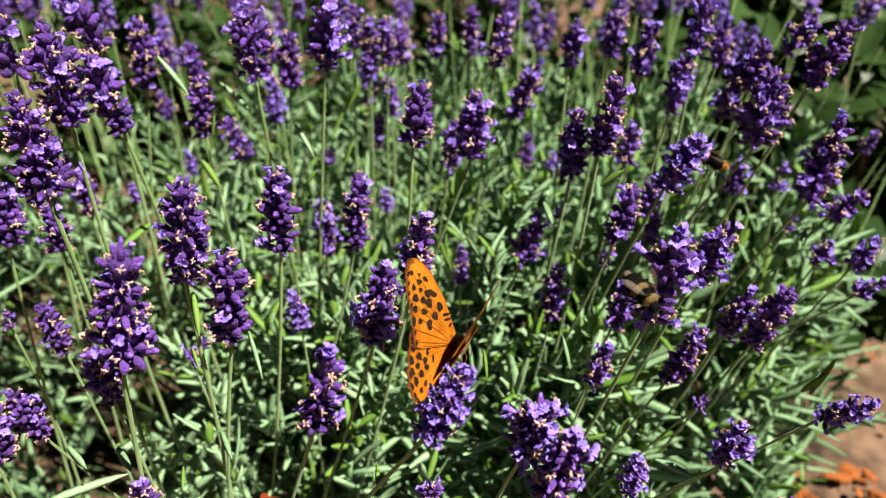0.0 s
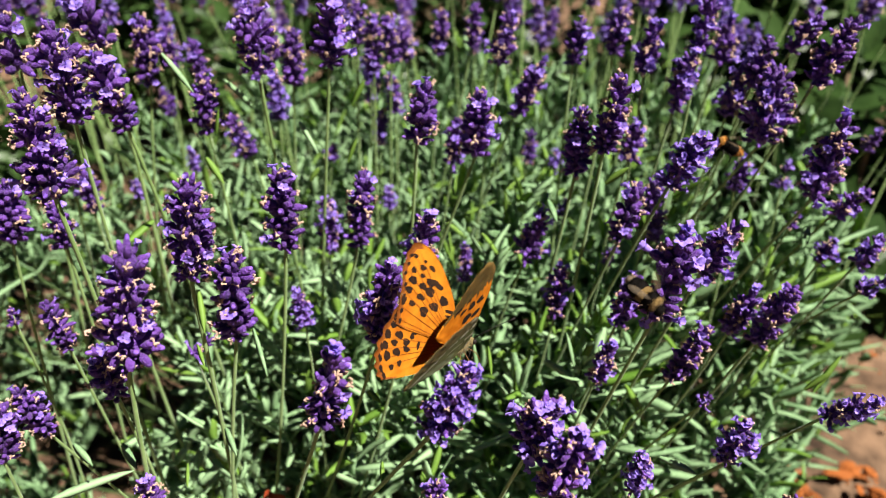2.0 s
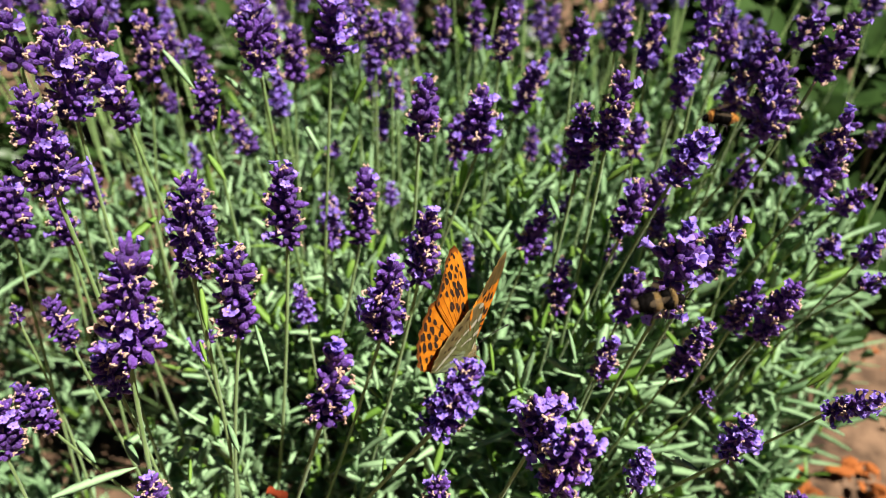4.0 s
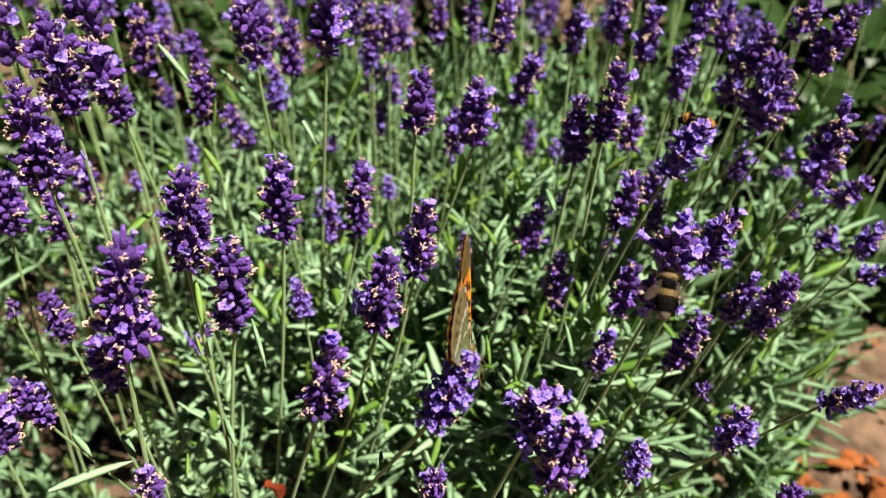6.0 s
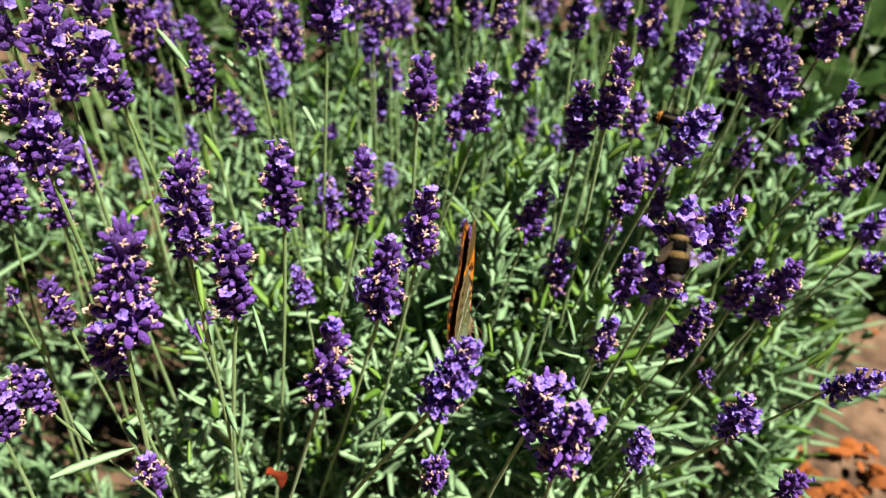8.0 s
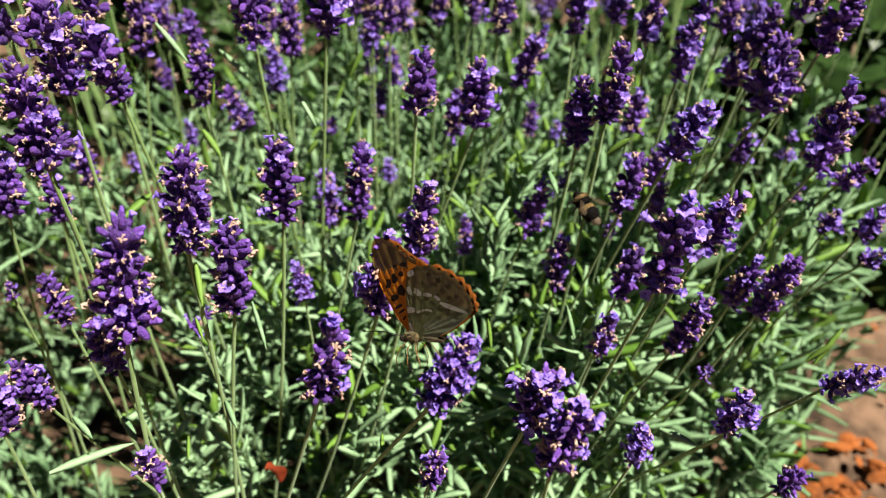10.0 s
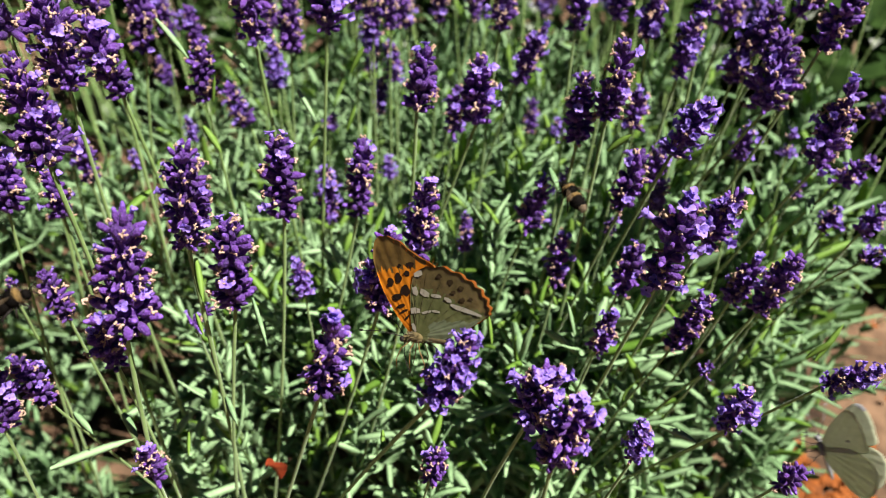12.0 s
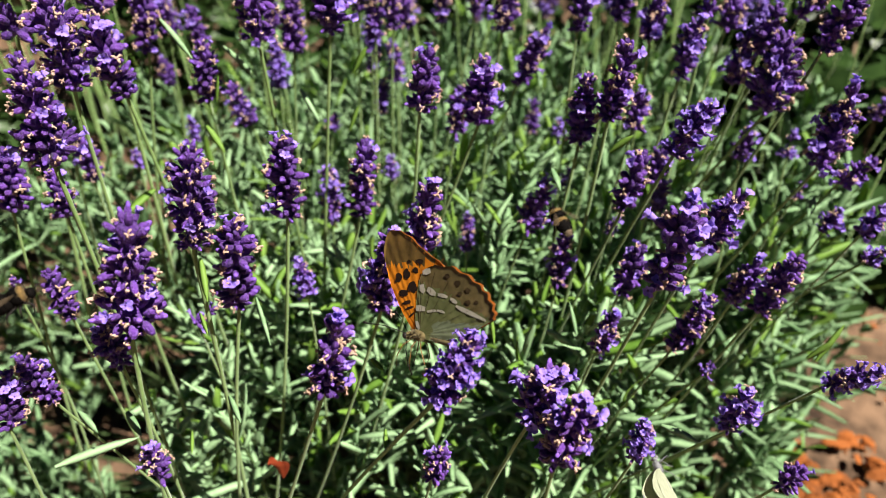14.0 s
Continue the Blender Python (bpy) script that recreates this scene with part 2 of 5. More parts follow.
    tagged(part("lavender_stems", stems, M_WOOD), "thin brownish lavender stems inside the bush", "stems", kind="stuff")
    for (ol, yl) in chunks.values():
        if ol:
            tagged(part_of("lavender_foliage", leaf_mesh("lavender_foliage", ol, M_LEAF), M_LEAF), "narrow grey-green lavender leaves on dense shoots", "foliage", kind="stuff")
        if yl:
            tagged(part_of("young_foliage", leaf_mesh("young_foliage", yl, M_YOUNG), M_YOUNG), "bright green young lavender leaves at the shoot tips", "foliage", kind="stuff")


build_foliage()


# ---- shrubs behind ----
def broad_leaf(bm, m, ln, wd):
    rows = []
    for i in range(5):
        t = i / 4
        w = wd * 0.5 * (math.sin(math.pi * (t ** 0.8)) * 0.97 + 0.03)
        z = -0.18 * ln * t * t
        rows.append([bm.verts.new(m @ Vector((-w, ln * t, z + w * 0.25))), bm.verts.new(m @ Vector((0, ln * t, z))), bm.verts.new(m @ Vector((w, ln * t, z + w * 0.25)))])
    for a, b in zip(rows, rows[1:]):
        for k in range(2):
            f = bm.faces.new((a[k], a[k + 1], b[k + 1], b[k]))
            f.smooth = True


def build_shrub(x, y, r, h, count, seed, ln, label):
    rng = random.Random(seed)
    shrub = tagged(new("shrub"), label, "shrub", "shrubs behind the lavender")
    shrub.location = (x, y, 0)
    bm = bmesh.new()
    limbs = []
    for k in range(14):
        a, q = rng.uniform(0, 6.28), rng.uniform(0.2, 0.95)
        tip = Vector((r * q * math.cos(a), r * q * math.sin(a), h * rng.uniform(0.55, 1.0)))
        tw = bmesh.new()
        tube(tw, [(0, 0, -0.02), tip * 0.5 + Vector((0, 0, h * 0.12)), tip], [0.008, 0.005, 0.002], 6)
        part("branch", tw, M_TWIG, shrub)
        limbs.append(tip)
    for _ in range(int(count * 1.6)):
        tip = rng.choice(limbs)
        u = rng.uniform(0.25, 1.05)
        p = tip * u + Vector((rng.gauss(0, r * 0.2), rng.gauss(0, r * 0.2), rng.gauss(0, h * 0.12)))
        if p.z < 0.01:
            continue
        m = Matrix.Translation(p) @ pose(0, 0, 0, rng.uniform(-60, 45), rng.uniform(-40, 40), rng.uniform(0, 360))
        s = ln * rng.uniform(0.6, 1.2)
        broad_leaf(bm, m, s, s * rng.uniform(0.4, 0.6))
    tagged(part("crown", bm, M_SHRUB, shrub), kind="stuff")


GREEN = "leafy green shrub with broad leaves behind the lavender"
DARK = "dark green low shrub behind the lavender"
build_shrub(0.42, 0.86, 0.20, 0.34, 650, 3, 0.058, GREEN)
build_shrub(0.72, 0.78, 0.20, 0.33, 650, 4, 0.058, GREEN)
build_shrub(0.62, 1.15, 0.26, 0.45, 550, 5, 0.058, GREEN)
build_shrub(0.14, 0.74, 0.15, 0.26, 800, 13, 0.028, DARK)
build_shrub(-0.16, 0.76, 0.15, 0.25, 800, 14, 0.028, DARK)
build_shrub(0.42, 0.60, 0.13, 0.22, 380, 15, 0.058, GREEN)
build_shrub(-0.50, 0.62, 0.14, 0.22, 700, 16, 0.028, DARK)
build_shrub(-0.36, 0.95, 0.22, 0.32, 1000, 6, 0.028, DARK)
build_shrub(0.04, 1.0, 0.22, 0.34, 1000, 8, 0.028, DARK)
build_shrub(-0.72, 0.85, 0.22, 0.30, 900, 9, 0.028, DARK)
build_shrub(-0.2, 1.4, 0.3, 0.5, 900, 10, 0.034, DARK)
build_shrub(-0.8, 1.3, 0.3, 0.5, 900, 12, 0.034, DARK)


# ---- lavender flowers ----
def calyx(bm, m, r, ln, rng, kind):
    """A plump ribbed tube, with a bud or a dried flower at its mouth."""
    prof = ((0, 0.42), (0.22, 0.82), (0.55, 1.0), (0.84, 0.88), (1.0, 0.5))
    bow = rng.uniform(-0.12, 0.18) * ln
    rings = []
    for t, k in prof:
        row = []
        for q in range(8):
            rib = 1.07 if q % 2 else 0.92
            row.append(bm.verts.new(m @ Vector((bow * t * t + r * k * rib * math.cos(math.pi * q / 4), r * k * rib * math.sin(math.pi * q / 4), ln * t + (0.3 * r if q % 2 and t == 1.0 else 0)))))
        rings.append(row)
    for lo, hi in zip(rings, rings[1:]):
        for q in range(8):
            bm.faces.new((lo[q], lo[(q + 1) % 8], hi[(q + 1) % 8], hi[q])).smooth = True
    bm.faces.new(rings[-1])
    mouth = m @ Matrix.Translation((bow, 0, 0))
    if kind == "bud":
        blob(bm, mouth @ Matrix.Translation((rng.uniform(-0.15, 0.15) * r, rng.uniform(-0.15, 0.15) * r, ln * 1.02)), r * 0.62, r * 0.62, r * rng.uniform(0.7, 1.2), 7, 5, 1)
    elif kind == "dry":
        for k in range(rng.choice((3, 4, 5))):
            q = mouth @ pose(0, 0, ln * 0.94, rng.uniform(-30, 30), rng.uniform(-30, 30), k * 80 + rng.uniform(-30, 30))
            c = rng.uniform(0.5, 1.05) * r
            tube(bm, [q @ Vector(p) for p in ((0, 0, 0), (c * 0.3, 0, c * 1.0), (c * 1.0, 0, c * 1.5), (c * 1.5, 0, c * 1.0), (c * 1.25, 0, c * 0.5))], [r * 0.22, r * 0.3, r * 0.34, r * 0.24, r * 0.08], 5, 2, False)


def corolla(bm, m, r, ln, rng):
    """A flared tube with two large upper and three small lower lobes, each cupped."""
    out = rng.uniform(1.25, 1.55)
    tube(bm, [m @ Vector((0, 0, ln * 0.8)), m @ Vector((0, 0, ln * 1.1)), m @ Vector((0, 0, ln * out))], [r * 0.4, r * 0.48, r * 0.75], 7, 0)
    for a, s in ((58, 0.88), (122, 0.88), (200, 0.6), (270, 0.7), (340, 0.6)):
        a = radians(a + rng.uniform(-14, 14))
        s *= r * rng.uniform(0.85, 1.15)
        tilt = radians(rng.uniform(-70, -10))
        q = m @ Matrix.Translation((0, 0, ln * out)) @ Matrix.Rotation(a, 4, "Z") @ Matrix.Translation((r * 0.45, 0, 0)) @ Matrix.Rotation(tilt, 4, "Y")
        rows = []
        for lay in (0.05, -0.05):
            for i in range(5):
                t = i / 4
                w = 0.95 * s * (0.42 + 0.58 * math.sin(math.pi * min(0.97, 0.15 + 0.72 * t)))
                rows.append([bm.verts.new(q @ Vector((1.7 * s * t - (0.18 * s * abs(k) if i == 4 else 0), w * k * 0.9, s * (0.32 * abs(k) ** 1.5 + lay - 0.35 * t * t)))) for k in (-1, -0.5, 0, 0.5, 1)])
        for lay in (0, 5):
            for i in range(4):
                for k in range(4):
                    f = (rows[lay + i][k], rows[lay + i][k + 1], rows[lay + i + 1][k + 1], rows[lay + i + 1][k])
                    bm.faces.new(f if not lay else f[::-1]).smooth = True
    blob(bm, m @ Matrix.Translation((0, 0, ln * out)), r * 0.3, r * 0.3, r * 0.18, 6, 3, 1)


def make_whorl(seed, top, bloom, fine=False):
    rng = random.Random(seed)
    bm, pb = bmesh.new(), bmesh.new()
    open_share = bloom * rng.uniform(0.6, 1.4) + 0.03
    dry_share = rng.choice((0.16, 0.26, 0.36))
    tiers = ((4, 4, 26, 0.05, 0.07), (6, 36, 66, -0.2, 0.2)) if top else ((7, 60, 90, -0.17, 0.27), (6, 32, 58, 0.06, 0.2), (3, 6, 28, 0.2, 0.1))
    if fine:
        tiers = ((5, 4, 26, 0.05, 0.12), (8, 36, 66, -0.15, 0.34)) if top else ((11, 58, 90, -0.17, 0.46), (9, 34, 58, 0.04, 0.36), (5, 6, 30, 0.16, 0.16))
    tube(bm, [(0, 0, -0.45), (0, 0, 0.0), (0, 0, 0.35)], [0.2, 0.42 if fine else 0.3, 0.2], 7, 0)
    for tier, (n, lo, hi, z, out) in enumerate(tiers):
        for k in range(n):
            if rng.random() < 0.07:
                continue
            a = 360 * (k + tier * 0.5) / n + rng.uniform(-16, 16)
            el = rng.uniform(lo, hi)
            ln, r = rng.uniform(0.50, 0.78) * (0.74 if fine else 1), rng.uniform(0.155, 0.225) * (0.70 if fine else 1)
            m = pose(0, 0, z + rng.uniform(-0.12, 0.12), 0, 0, a) @ pose(out, 0, 0, 0, el, 0)
            kind = rng.random()
            kind = "open" if kind < open_share else "dry" if kind < open_share + dry_share else "bud" if kind < open_share + dry_share + 0.3 else "shut"
            calyx(bm, m, r, ln, rng, kind)
            if kind == "open":
                corolla(pb, m, r * 1.05, ln, rng)
    wm, pm = bpy.data.meshes.new("whorl"), bpy.data.meshes.new("petals")
    bm.to_mesh(wm)
    pb.to_mesh(pm)
    for m in (M_CALYX, M_BUD, M_DRY):
        wm.materials.append(m)
    for m in (M_PETAL, M_CALYX):
        pm.materials.append(m)
    bm.free(), pb.free()
    return wm, pm


WHORLS = {b: [make_whorl(100 + k + round(b * 900), False, b) for k in range(8)] for b in (0.06, 0.18, 0.55)}
TOPS = {b: [make_whorl(200 + k + round(b * 900), True, b) for k in range(4)] for b in (0.06, 0.18, 0.55)}
FINE = [make_whorl(300 + k, False, 0.16, True) for k in range(8)]
FINE_TOPS = [make_whorl(400 + k, True, 0.10, True) for k in range(4)]
FLOWERS = []
flower_rng = random.Random(77)


def lavender(base, tip, root, width, bloom=0.06, label=""):
    """One flower stalk: the root, the foot and the tip of its spike, and the spike's width."""
    rng = flower_rng
    base, tip, root = Vector(base), Vector(tip), Vector(root)
    thing = tagged(new("lavender_flower"), label or "purple lavender flower spike on a thin green stalk", "lavender flower", "lavender flowers of the bush")
    FLOWERS.append(thing)
    thing.location = root
    axis = tip - base
    length = axis.length
    axis.normalize()
    b, r = base - root, width * (0.39 if bloom > 0.4 else 0.43 if width > 0.0165 else 0.48)
    bm = bmesh.new()
    bend = b * 0.55 + Vector((rng.uniform(-1, 1), rng.uniform(-1, 1), 0)) * 0.03 * b.length
    pts = []
    for i in range(9):
        t = i / 8
        pts.append(bend * (2 * t * (1 - t)) + b * t * t)
    sr = max(0.0005, min(0.00075, width * 0.05))
    pts.append(b + axis * length * 0.9)
    tube(bm, pts, [sr * 1.15] * 5 + [sr] * 4 + [sr * 0.6], 6)
    part("stalk", bm, M_STALK, thing)
    thick = width > 0.0165 and bloom < 0.1
    n = max(1, round(length / (width * rng.uniform(0.42, 0.50) * (0.78 if thick else 1))))
    turn = frame_of(axis)
    for k in range(n):
        t = 0.14 + 0.71 * k / max(1, n - 1)
        last = k == n - 1
        wm, pm = rng.choice((FINE_TOPS if last else FINE) if thick else (TOPS if last else WHORLS)[bloom])
        s = r * (0.88 + 0.12 * math.sin(math.pi * min(1, t * 1.1 + 0.15))) * rng.uniform(0.80, 1.14) * (0.92 if last and n > 2 else 0.84 if k == 0 and n > 2 else 1)
        m = Matrix.Translation(b + axis * (length * t - 0.1 * s)) @ turn @ pose(0, 0, 0, rng.uniform(-12, 12), rng.uniform(-12, 12), rng.uniform(0, 360)) @ Matrix.Diagonal((s, s, s * rng.uniform(0.9, 1.15), 1))
        w = part_of("whorl", wm, (), thing)
        w.matrix_basis = m
        if len(pm.polygons):
            part_of("petals", pm, (), w)
    return thing


def side_leaf(thing, at, end, width, material):
    """A narrow leaf beside a stalk, from one place to another."""
    a, e = Vector(at) - thing.location, Vector(end) - thing.location
    way = (e - a).normalized()
    side = way.cross(Vector((0, -0.62, 0.78))).normalized()
    sag = Vector((0, 0, -0.10))
    me = leaf_mesh("leaf", [(a, (e - a) / (e - a).length, sag, side, (e - a).length, width)], material, 9, 0.05)
    part_of("leaf", me, material, thing)


lavender((-0.1216, 0.1821, 0.3803), (-0.1200, 0.1832, 0.4213), (-0.1224, 0.1793, 0.2018), 0.0192, 0.06)
lavender((-0.1314, 0.2238, 0.3850), (-0.1298, 0.2248, 0.4258), (-0.1329, 0.2226, 0.2058), 0.0207, 0.06)
lavender((-0.1164, 0.2304, 0.3795), (-0.1203, 0.2284, 0.4119), (-0.1083, 0.2379, 0.2283), 0.0162)
lavender((-0.1365, 0.3021, 0.3639), (-0.1326, 0.3038, 0.3996), (-0.1573, 0.2917, 0.2319), 0.0131)
lavender((-0.1552, 0.2413, 0.4017), (-0.1537, 0.2422, 0.4180), (-0.1654, 0.2299, 0.2681), 0.0148, 0.06)
lavender((-0.1326, 0.2634, 0.3999), (-0.1388, 0.2601, 0.4242), (-0.1357, 0.2602, 0.2616), 0.0152, 0.06)
lavender((-0.1012, 0.2686, 0.3588), (-0.0987, 0.2695, 0.3883), (-0.0995, 0.2701, 0.2185), 0.0130)
lavender((-0.0752, 0.2663, 0.3867), (-0.0745, 0.2666, 0.4183), (-0.0687, 0.2665, 0.2123), 0.0190, 0.06)
lavender((-0.0738, 0.3190, 0.3577), (-0.0708, 0.3197, 0.3892), (-0.0848, 0.3210, 0.2182), 0.0131)
lavender((-0.0913, 0.3503, 0.3231), (-0.0898, 0.3507, 0.3546), (-0.0951, 0.3481, 0.1810), 0.0118, 0.55)
lavender((-0.0966, 0.3075, 0.3257), (-0.1041, 0.3050, 0.3511), (-0.0783, 0.3149, 0.1817), 0.0119)
lavender((-0.1337, 0.3245, 0.3067), (-0.1341, 0.3243, 0.3223), (-0.1439, 0.3210, 0.1712), 0.0081, 0.55)
lavender((-0.1638, 0.3845, 0.3085), (-0.1662, 0.3835, 0.3279), (-0.1661, 0.3864, 0.1731), 0.0112)
lavender((-0.1488, 0.3621, 0.3515), (-0.1476, 0.3625, 0.3729), (-0.1624, 0.3540, 0.2148), 0.0122)
lavender((-0.1334, 0.3620, 0.3461), (-0.1352, 0.3613, 0.3673), (-0.1354, 0.3664, 0.2065), 0.0122)
lavender((-0.1717, 0.2769, 0.3390), (-0.1732, 0.2760, 0.3530), (-0.1863, 0.2755, 0.2052), 0.0118, 0.55)
lavender((-0.1600, 0.2063, 0.3465), (-0.1546, 0.2103, 0.3725), (-0.1779, 0.1960, 0.1875), 0.0123)
lavender((-0.1441, 0.2116, 0.3404), (-0.1433, 0.2121, 0.3618), (-0.1523, 0.2054, 0.1988), 0.0123)
lavender((-0.1603, 0.2640, 0.3203), (-0.1591, 0.2648, 0.3452), (-0.1658, 0.2654, 0.1808), 0.0116)
lavender((-0.0771, 0.1618, 0.3633), (-0.0707, 0.1646, 0.4047), (-0.0869, 0.1572, 0.1699), 0.0174, 0.06)
lavender((-0.0918, 0.1390, 0.3500), (-0.0824, 0.1444, 0.3956), (-0.1065, 0.1304, 0.1506), 0.0204, 0.06)
lavender((-0.0686, 0.1632, 0.3373), (-0.0632, 0.1653, 0.3785), (-0.0932, 0.1575, 0.1639), 0.0133)
lavender((-0.0553, 0.1921, 0.3539), (-0.0526, 0.1928, 0.3893), (-0.0881, 0.1870, 0.1600), 0.0137)
lavender((-0.0353, 0.2243, 0.3294), (-0.0301, 0.2250, 0.3696), (-0.0809, 0.2252, 0.1603), 0.0127)
lavender((-0.0229, 0.1692, 0.3314), (-0.0163, 0.1698, 0.3697), (-0.0724, 0.1770, 0.1647), 0.0133, 0.18)
lavender((-0.0104, 0.1914, 0.3378), (-0.0050, 0.1915, 0.3735), (-0.0405, 0.1941, 0.2007), 0.0133, 0.18)
lavender((-0.0044, 0.1222, 0.3431), (0.0072, 0.1215, 0.3726), (-0.0717, 0.1634, 0.1749), 0.0142, 0.55)
lavender((-0.0358, 0.1283, 0.3403), (-0.0288, 0.1299, 0.3691), (-0.0823, 0.1324, 0.1910), 0.0139, 0.18)
lavender((0.0243, 0.1265, 0.3296), (0.0284, 0.1256, 0.3556), (-0.0022, 0.1417, 0.1849), 0.0135, 0.18)
lavender((0.0304, 0.1145, 0.3236), (0.0346, 0.1132, 0.3580), (0.0235, 0.1175, 0.1837), 0.0135, 0.18)
lavender((-0.0050, 0.1289, 0.2950), (-0.0007, 0.1289, 0.3128), (-0.0324, 0.1388, 0.1602), 0.0089)
lavender((0.0475, 0.2202, 0.2975), (0.0473, 0.2202, 0.3297), (0.0289, 0.2252, 0.1600), 0.0108)
lavender((-0.0576, 0.2118, 0.2989), (-0.0589, 0.2114, 0.3208), (-0.0589, 0.2099, 0.1657), 0.0102, 0.55)
lavender((-0.0543, 0.2638, 0.2977), (-0.0529, 0.2641, 0.3325), (-0.0538, 0.2622, 0.1600), 0.0104, 0.18)
lavender((0.0094, 0.2458, 0.2951), (0.0094, 0.2458, 0.3202), (0.0033, 0.2482, 0.1600), 0.0078, 0.18)
lavender((0.0122, 0.2449, 0.3620), (0.0139, 0.2448, 0.3919), (-0.0343, 0.2533, 0.2132), 0.0137)
lavender((0.0044, 0.2958, 0.3286), (0.0073, 0.2957, 0.3556), (-0.0146, 0.2962, 0.1901), 0.0122)
lavender((-0.0106, 0.2373, 0.3724), (-0.0065, 0.2374, 0.3974), (-0.0232, 0.2391, 0.2270), 0.0142)
lavender((-0.0285, 0.3697, 0.3195), (-0.0295, 0.3696, 0.3452), (-0.0292, 0.3715, 0.1734), 0.0117, 0.18)
lavender((-0.0382, 0.3726, 0.2958), (-0.0357, 0.3728, 0.3233), (-0.0460, 0.3763, 0.1600), 0.0097)
lavender((-0.0455, 0.2606, 0.3924), (-0.0423, 0.2612, 0.4199), (-0.0648, 0.2588, 0.2287), 0.0158)
lavender((-0.0029, 0.3789, 0.3496), (-0.0012, 0.3789, 0.3778), (-0.0103, 0.3803, 0.2094), 0.0126)
lavender((0.0148, 0.3704, 0.3593), (0.0171, 0.3703, 0.3835), (-0.0216, 0.3751, 0.1785), 0.0129)
lavender((0.0254, 0.3131, 0.3716), (0.0292, 0.3128, 0.3979), (0.0166, 0.3174, 0.2208), 0.0138, 0.18)
lavender((0.0333, 0.3094, 0.3459), (0.0461, 0.3075, 0.3792), (-0.0007, 0.3219, 0.2067), 0.0127, 0.18)
lavender((0.0594, 0.3088, 0.3747), (0.0614, 0.3084, 0.3956), (0.0626, 0.3129, 0.2349), 0.0138, 0.18)
lavender((0.0485, 0.3526, 0.2964), (0.0502, 0.3524, 0.3193), (0.0389, 0.3533, 0.1606), 0.0093)
lavender((0.0619, 0.3401, 0.2975), (0.0625, 0.3400, 0.3137), (0.0583, 0.3346, 0.1610), 0.0098, 0.55)
lavender((0.0588, 0.2276, 0.3729), (0.0617, 0.2268, 0.4060), (0.0497, 0.2320, 0.2135), 0.0143)
lavender((0.0510, 0.2345, 0.3590), (0.0504, 0.2347, 0.3910), (0.0341, 0.2383, 0.2093), 0.0136)
lavender((-0.0456, 0.3568, 0.3645), (-0.0452, 0.3569, 0.3891), (-0.0521, 0.3525, 0.2230), 0.0131)
lavender((-0.0367, 0.3470, 0.3531), (-0.0359, 0.3471, 0.3881), (-0.0407, 0.3448, 0.2141), 0.0129)
lavender((-0.0278, 0.3507, 0.3577), (-0.0288, 0.3507, 0.3841), (-0.0308, 0.3539, 0.2152), 0.0130)
lavender((-0.0214, 0.3749, 0.3495), (-0.0238, 0.3748, 0.3701), (-0.0168, 0.3809, 0.2109), 0.0125)
lavender((-0.0434, 0.3927, 0.3295), (-0.0443, 0.3926, 0.3509), (-0.0463, 0.3869, 0.1925), 0.0119, 0.55)
lavender((0.0801, 0.3188, 0.3762), (0.0817, 0.3184, 0.3986), (0.0717, 0.3176, 0.2366), 0.0137)
lavender((0.0906, 0.2996, 0.3745), (0.0911, 0.2994, 0.3987), (0.0888, 0.2998, 0.2294), 0.0137)
lavender((0.1086, 0.2869, 0.3910), (0.1084, 0.2870, 0.4119), (0.1045, 0.2864, 0.2358), 0.0146)
lavender((0.1297, 0.3149, 0.3750), (0.1302, 0.3147, 0.3935), (0.1184, 0.3131, 0.2386), 0.0133, 0.18)
lavender((0.1001, 0.2794, 0.3649), (0.1023, 0.2786, 0.3930), (0.0958, 0.2841, 0.2237), 0.0132, 0.18)
lavender((0.1350, 0.2870, 0.3733), (0.1373, 0.2859, 0.3974), (0.1228, 0.2985, 0.2343), 0.0133)
lavender((0.1284, 0.2890, 0.3575), (0.1290, 0.2887, 0.3841), (0.1210, 0.2949, 0.2185), 0.0127, 0.18)
lavender((0.1302, 0.2551, 0.3629), (0.1292, 0.2556, 0.3975), (0.0652, 0.3070, 0.1857), 0.0237, 0.06)
lavender((0.1459, 0.2590, 0.3869), (0.1525, 0.2550, 0.4178), (0.1145, 0.2760, 0.2541), 0.0142)
lavender((0.1477, 0.2880, 0.3894), (0.1545, 0.2843, 0.4072), (0.1210, 0.3081, 0.2552), 0.0139, 0.18)
lavender((0.1453, 0.2316, 0.3505), (0.1472, 0.2304, 0.3897), (0.1015, 0.2664, 0.1652), 0.0190, 0.18)
lavender((0.2201, 0.3204, 0.3244), (0.2224, 0.3188, 0.3366), (0.1878, 0.3424, 0.1945), 0.0104)
lavender((0.0833, 0.2211, 0.3623), (0.0912, 0.2177, 0.3873), (0.0497, 0.2376, 0.2028), 0.0156, 0.55)
lavender((0.0671, 0.2147, 0.3435), (0.0700, 0.2137, 0.3692), (0.0403, 0.2302, 0.2049), 0.0129)
lavender((0.0999, 0.2670, 0.3037), (0.1001, 0.2669, 0.3231), (0.0887, 0.2671, 0.1687), 0.0101)
lavender((0.0751, 0.2539, 0.3003), (0.0785, 0.2528, 0.3109), (0.0676, 0.2630, 0.1681), 0.0070)
lavender((0.0670, 0.1651, 0.3456), (0.0704, 0.1637, 0.3866), (0.0382, 0.1809, 0.1600), 0.0163, 0.18)
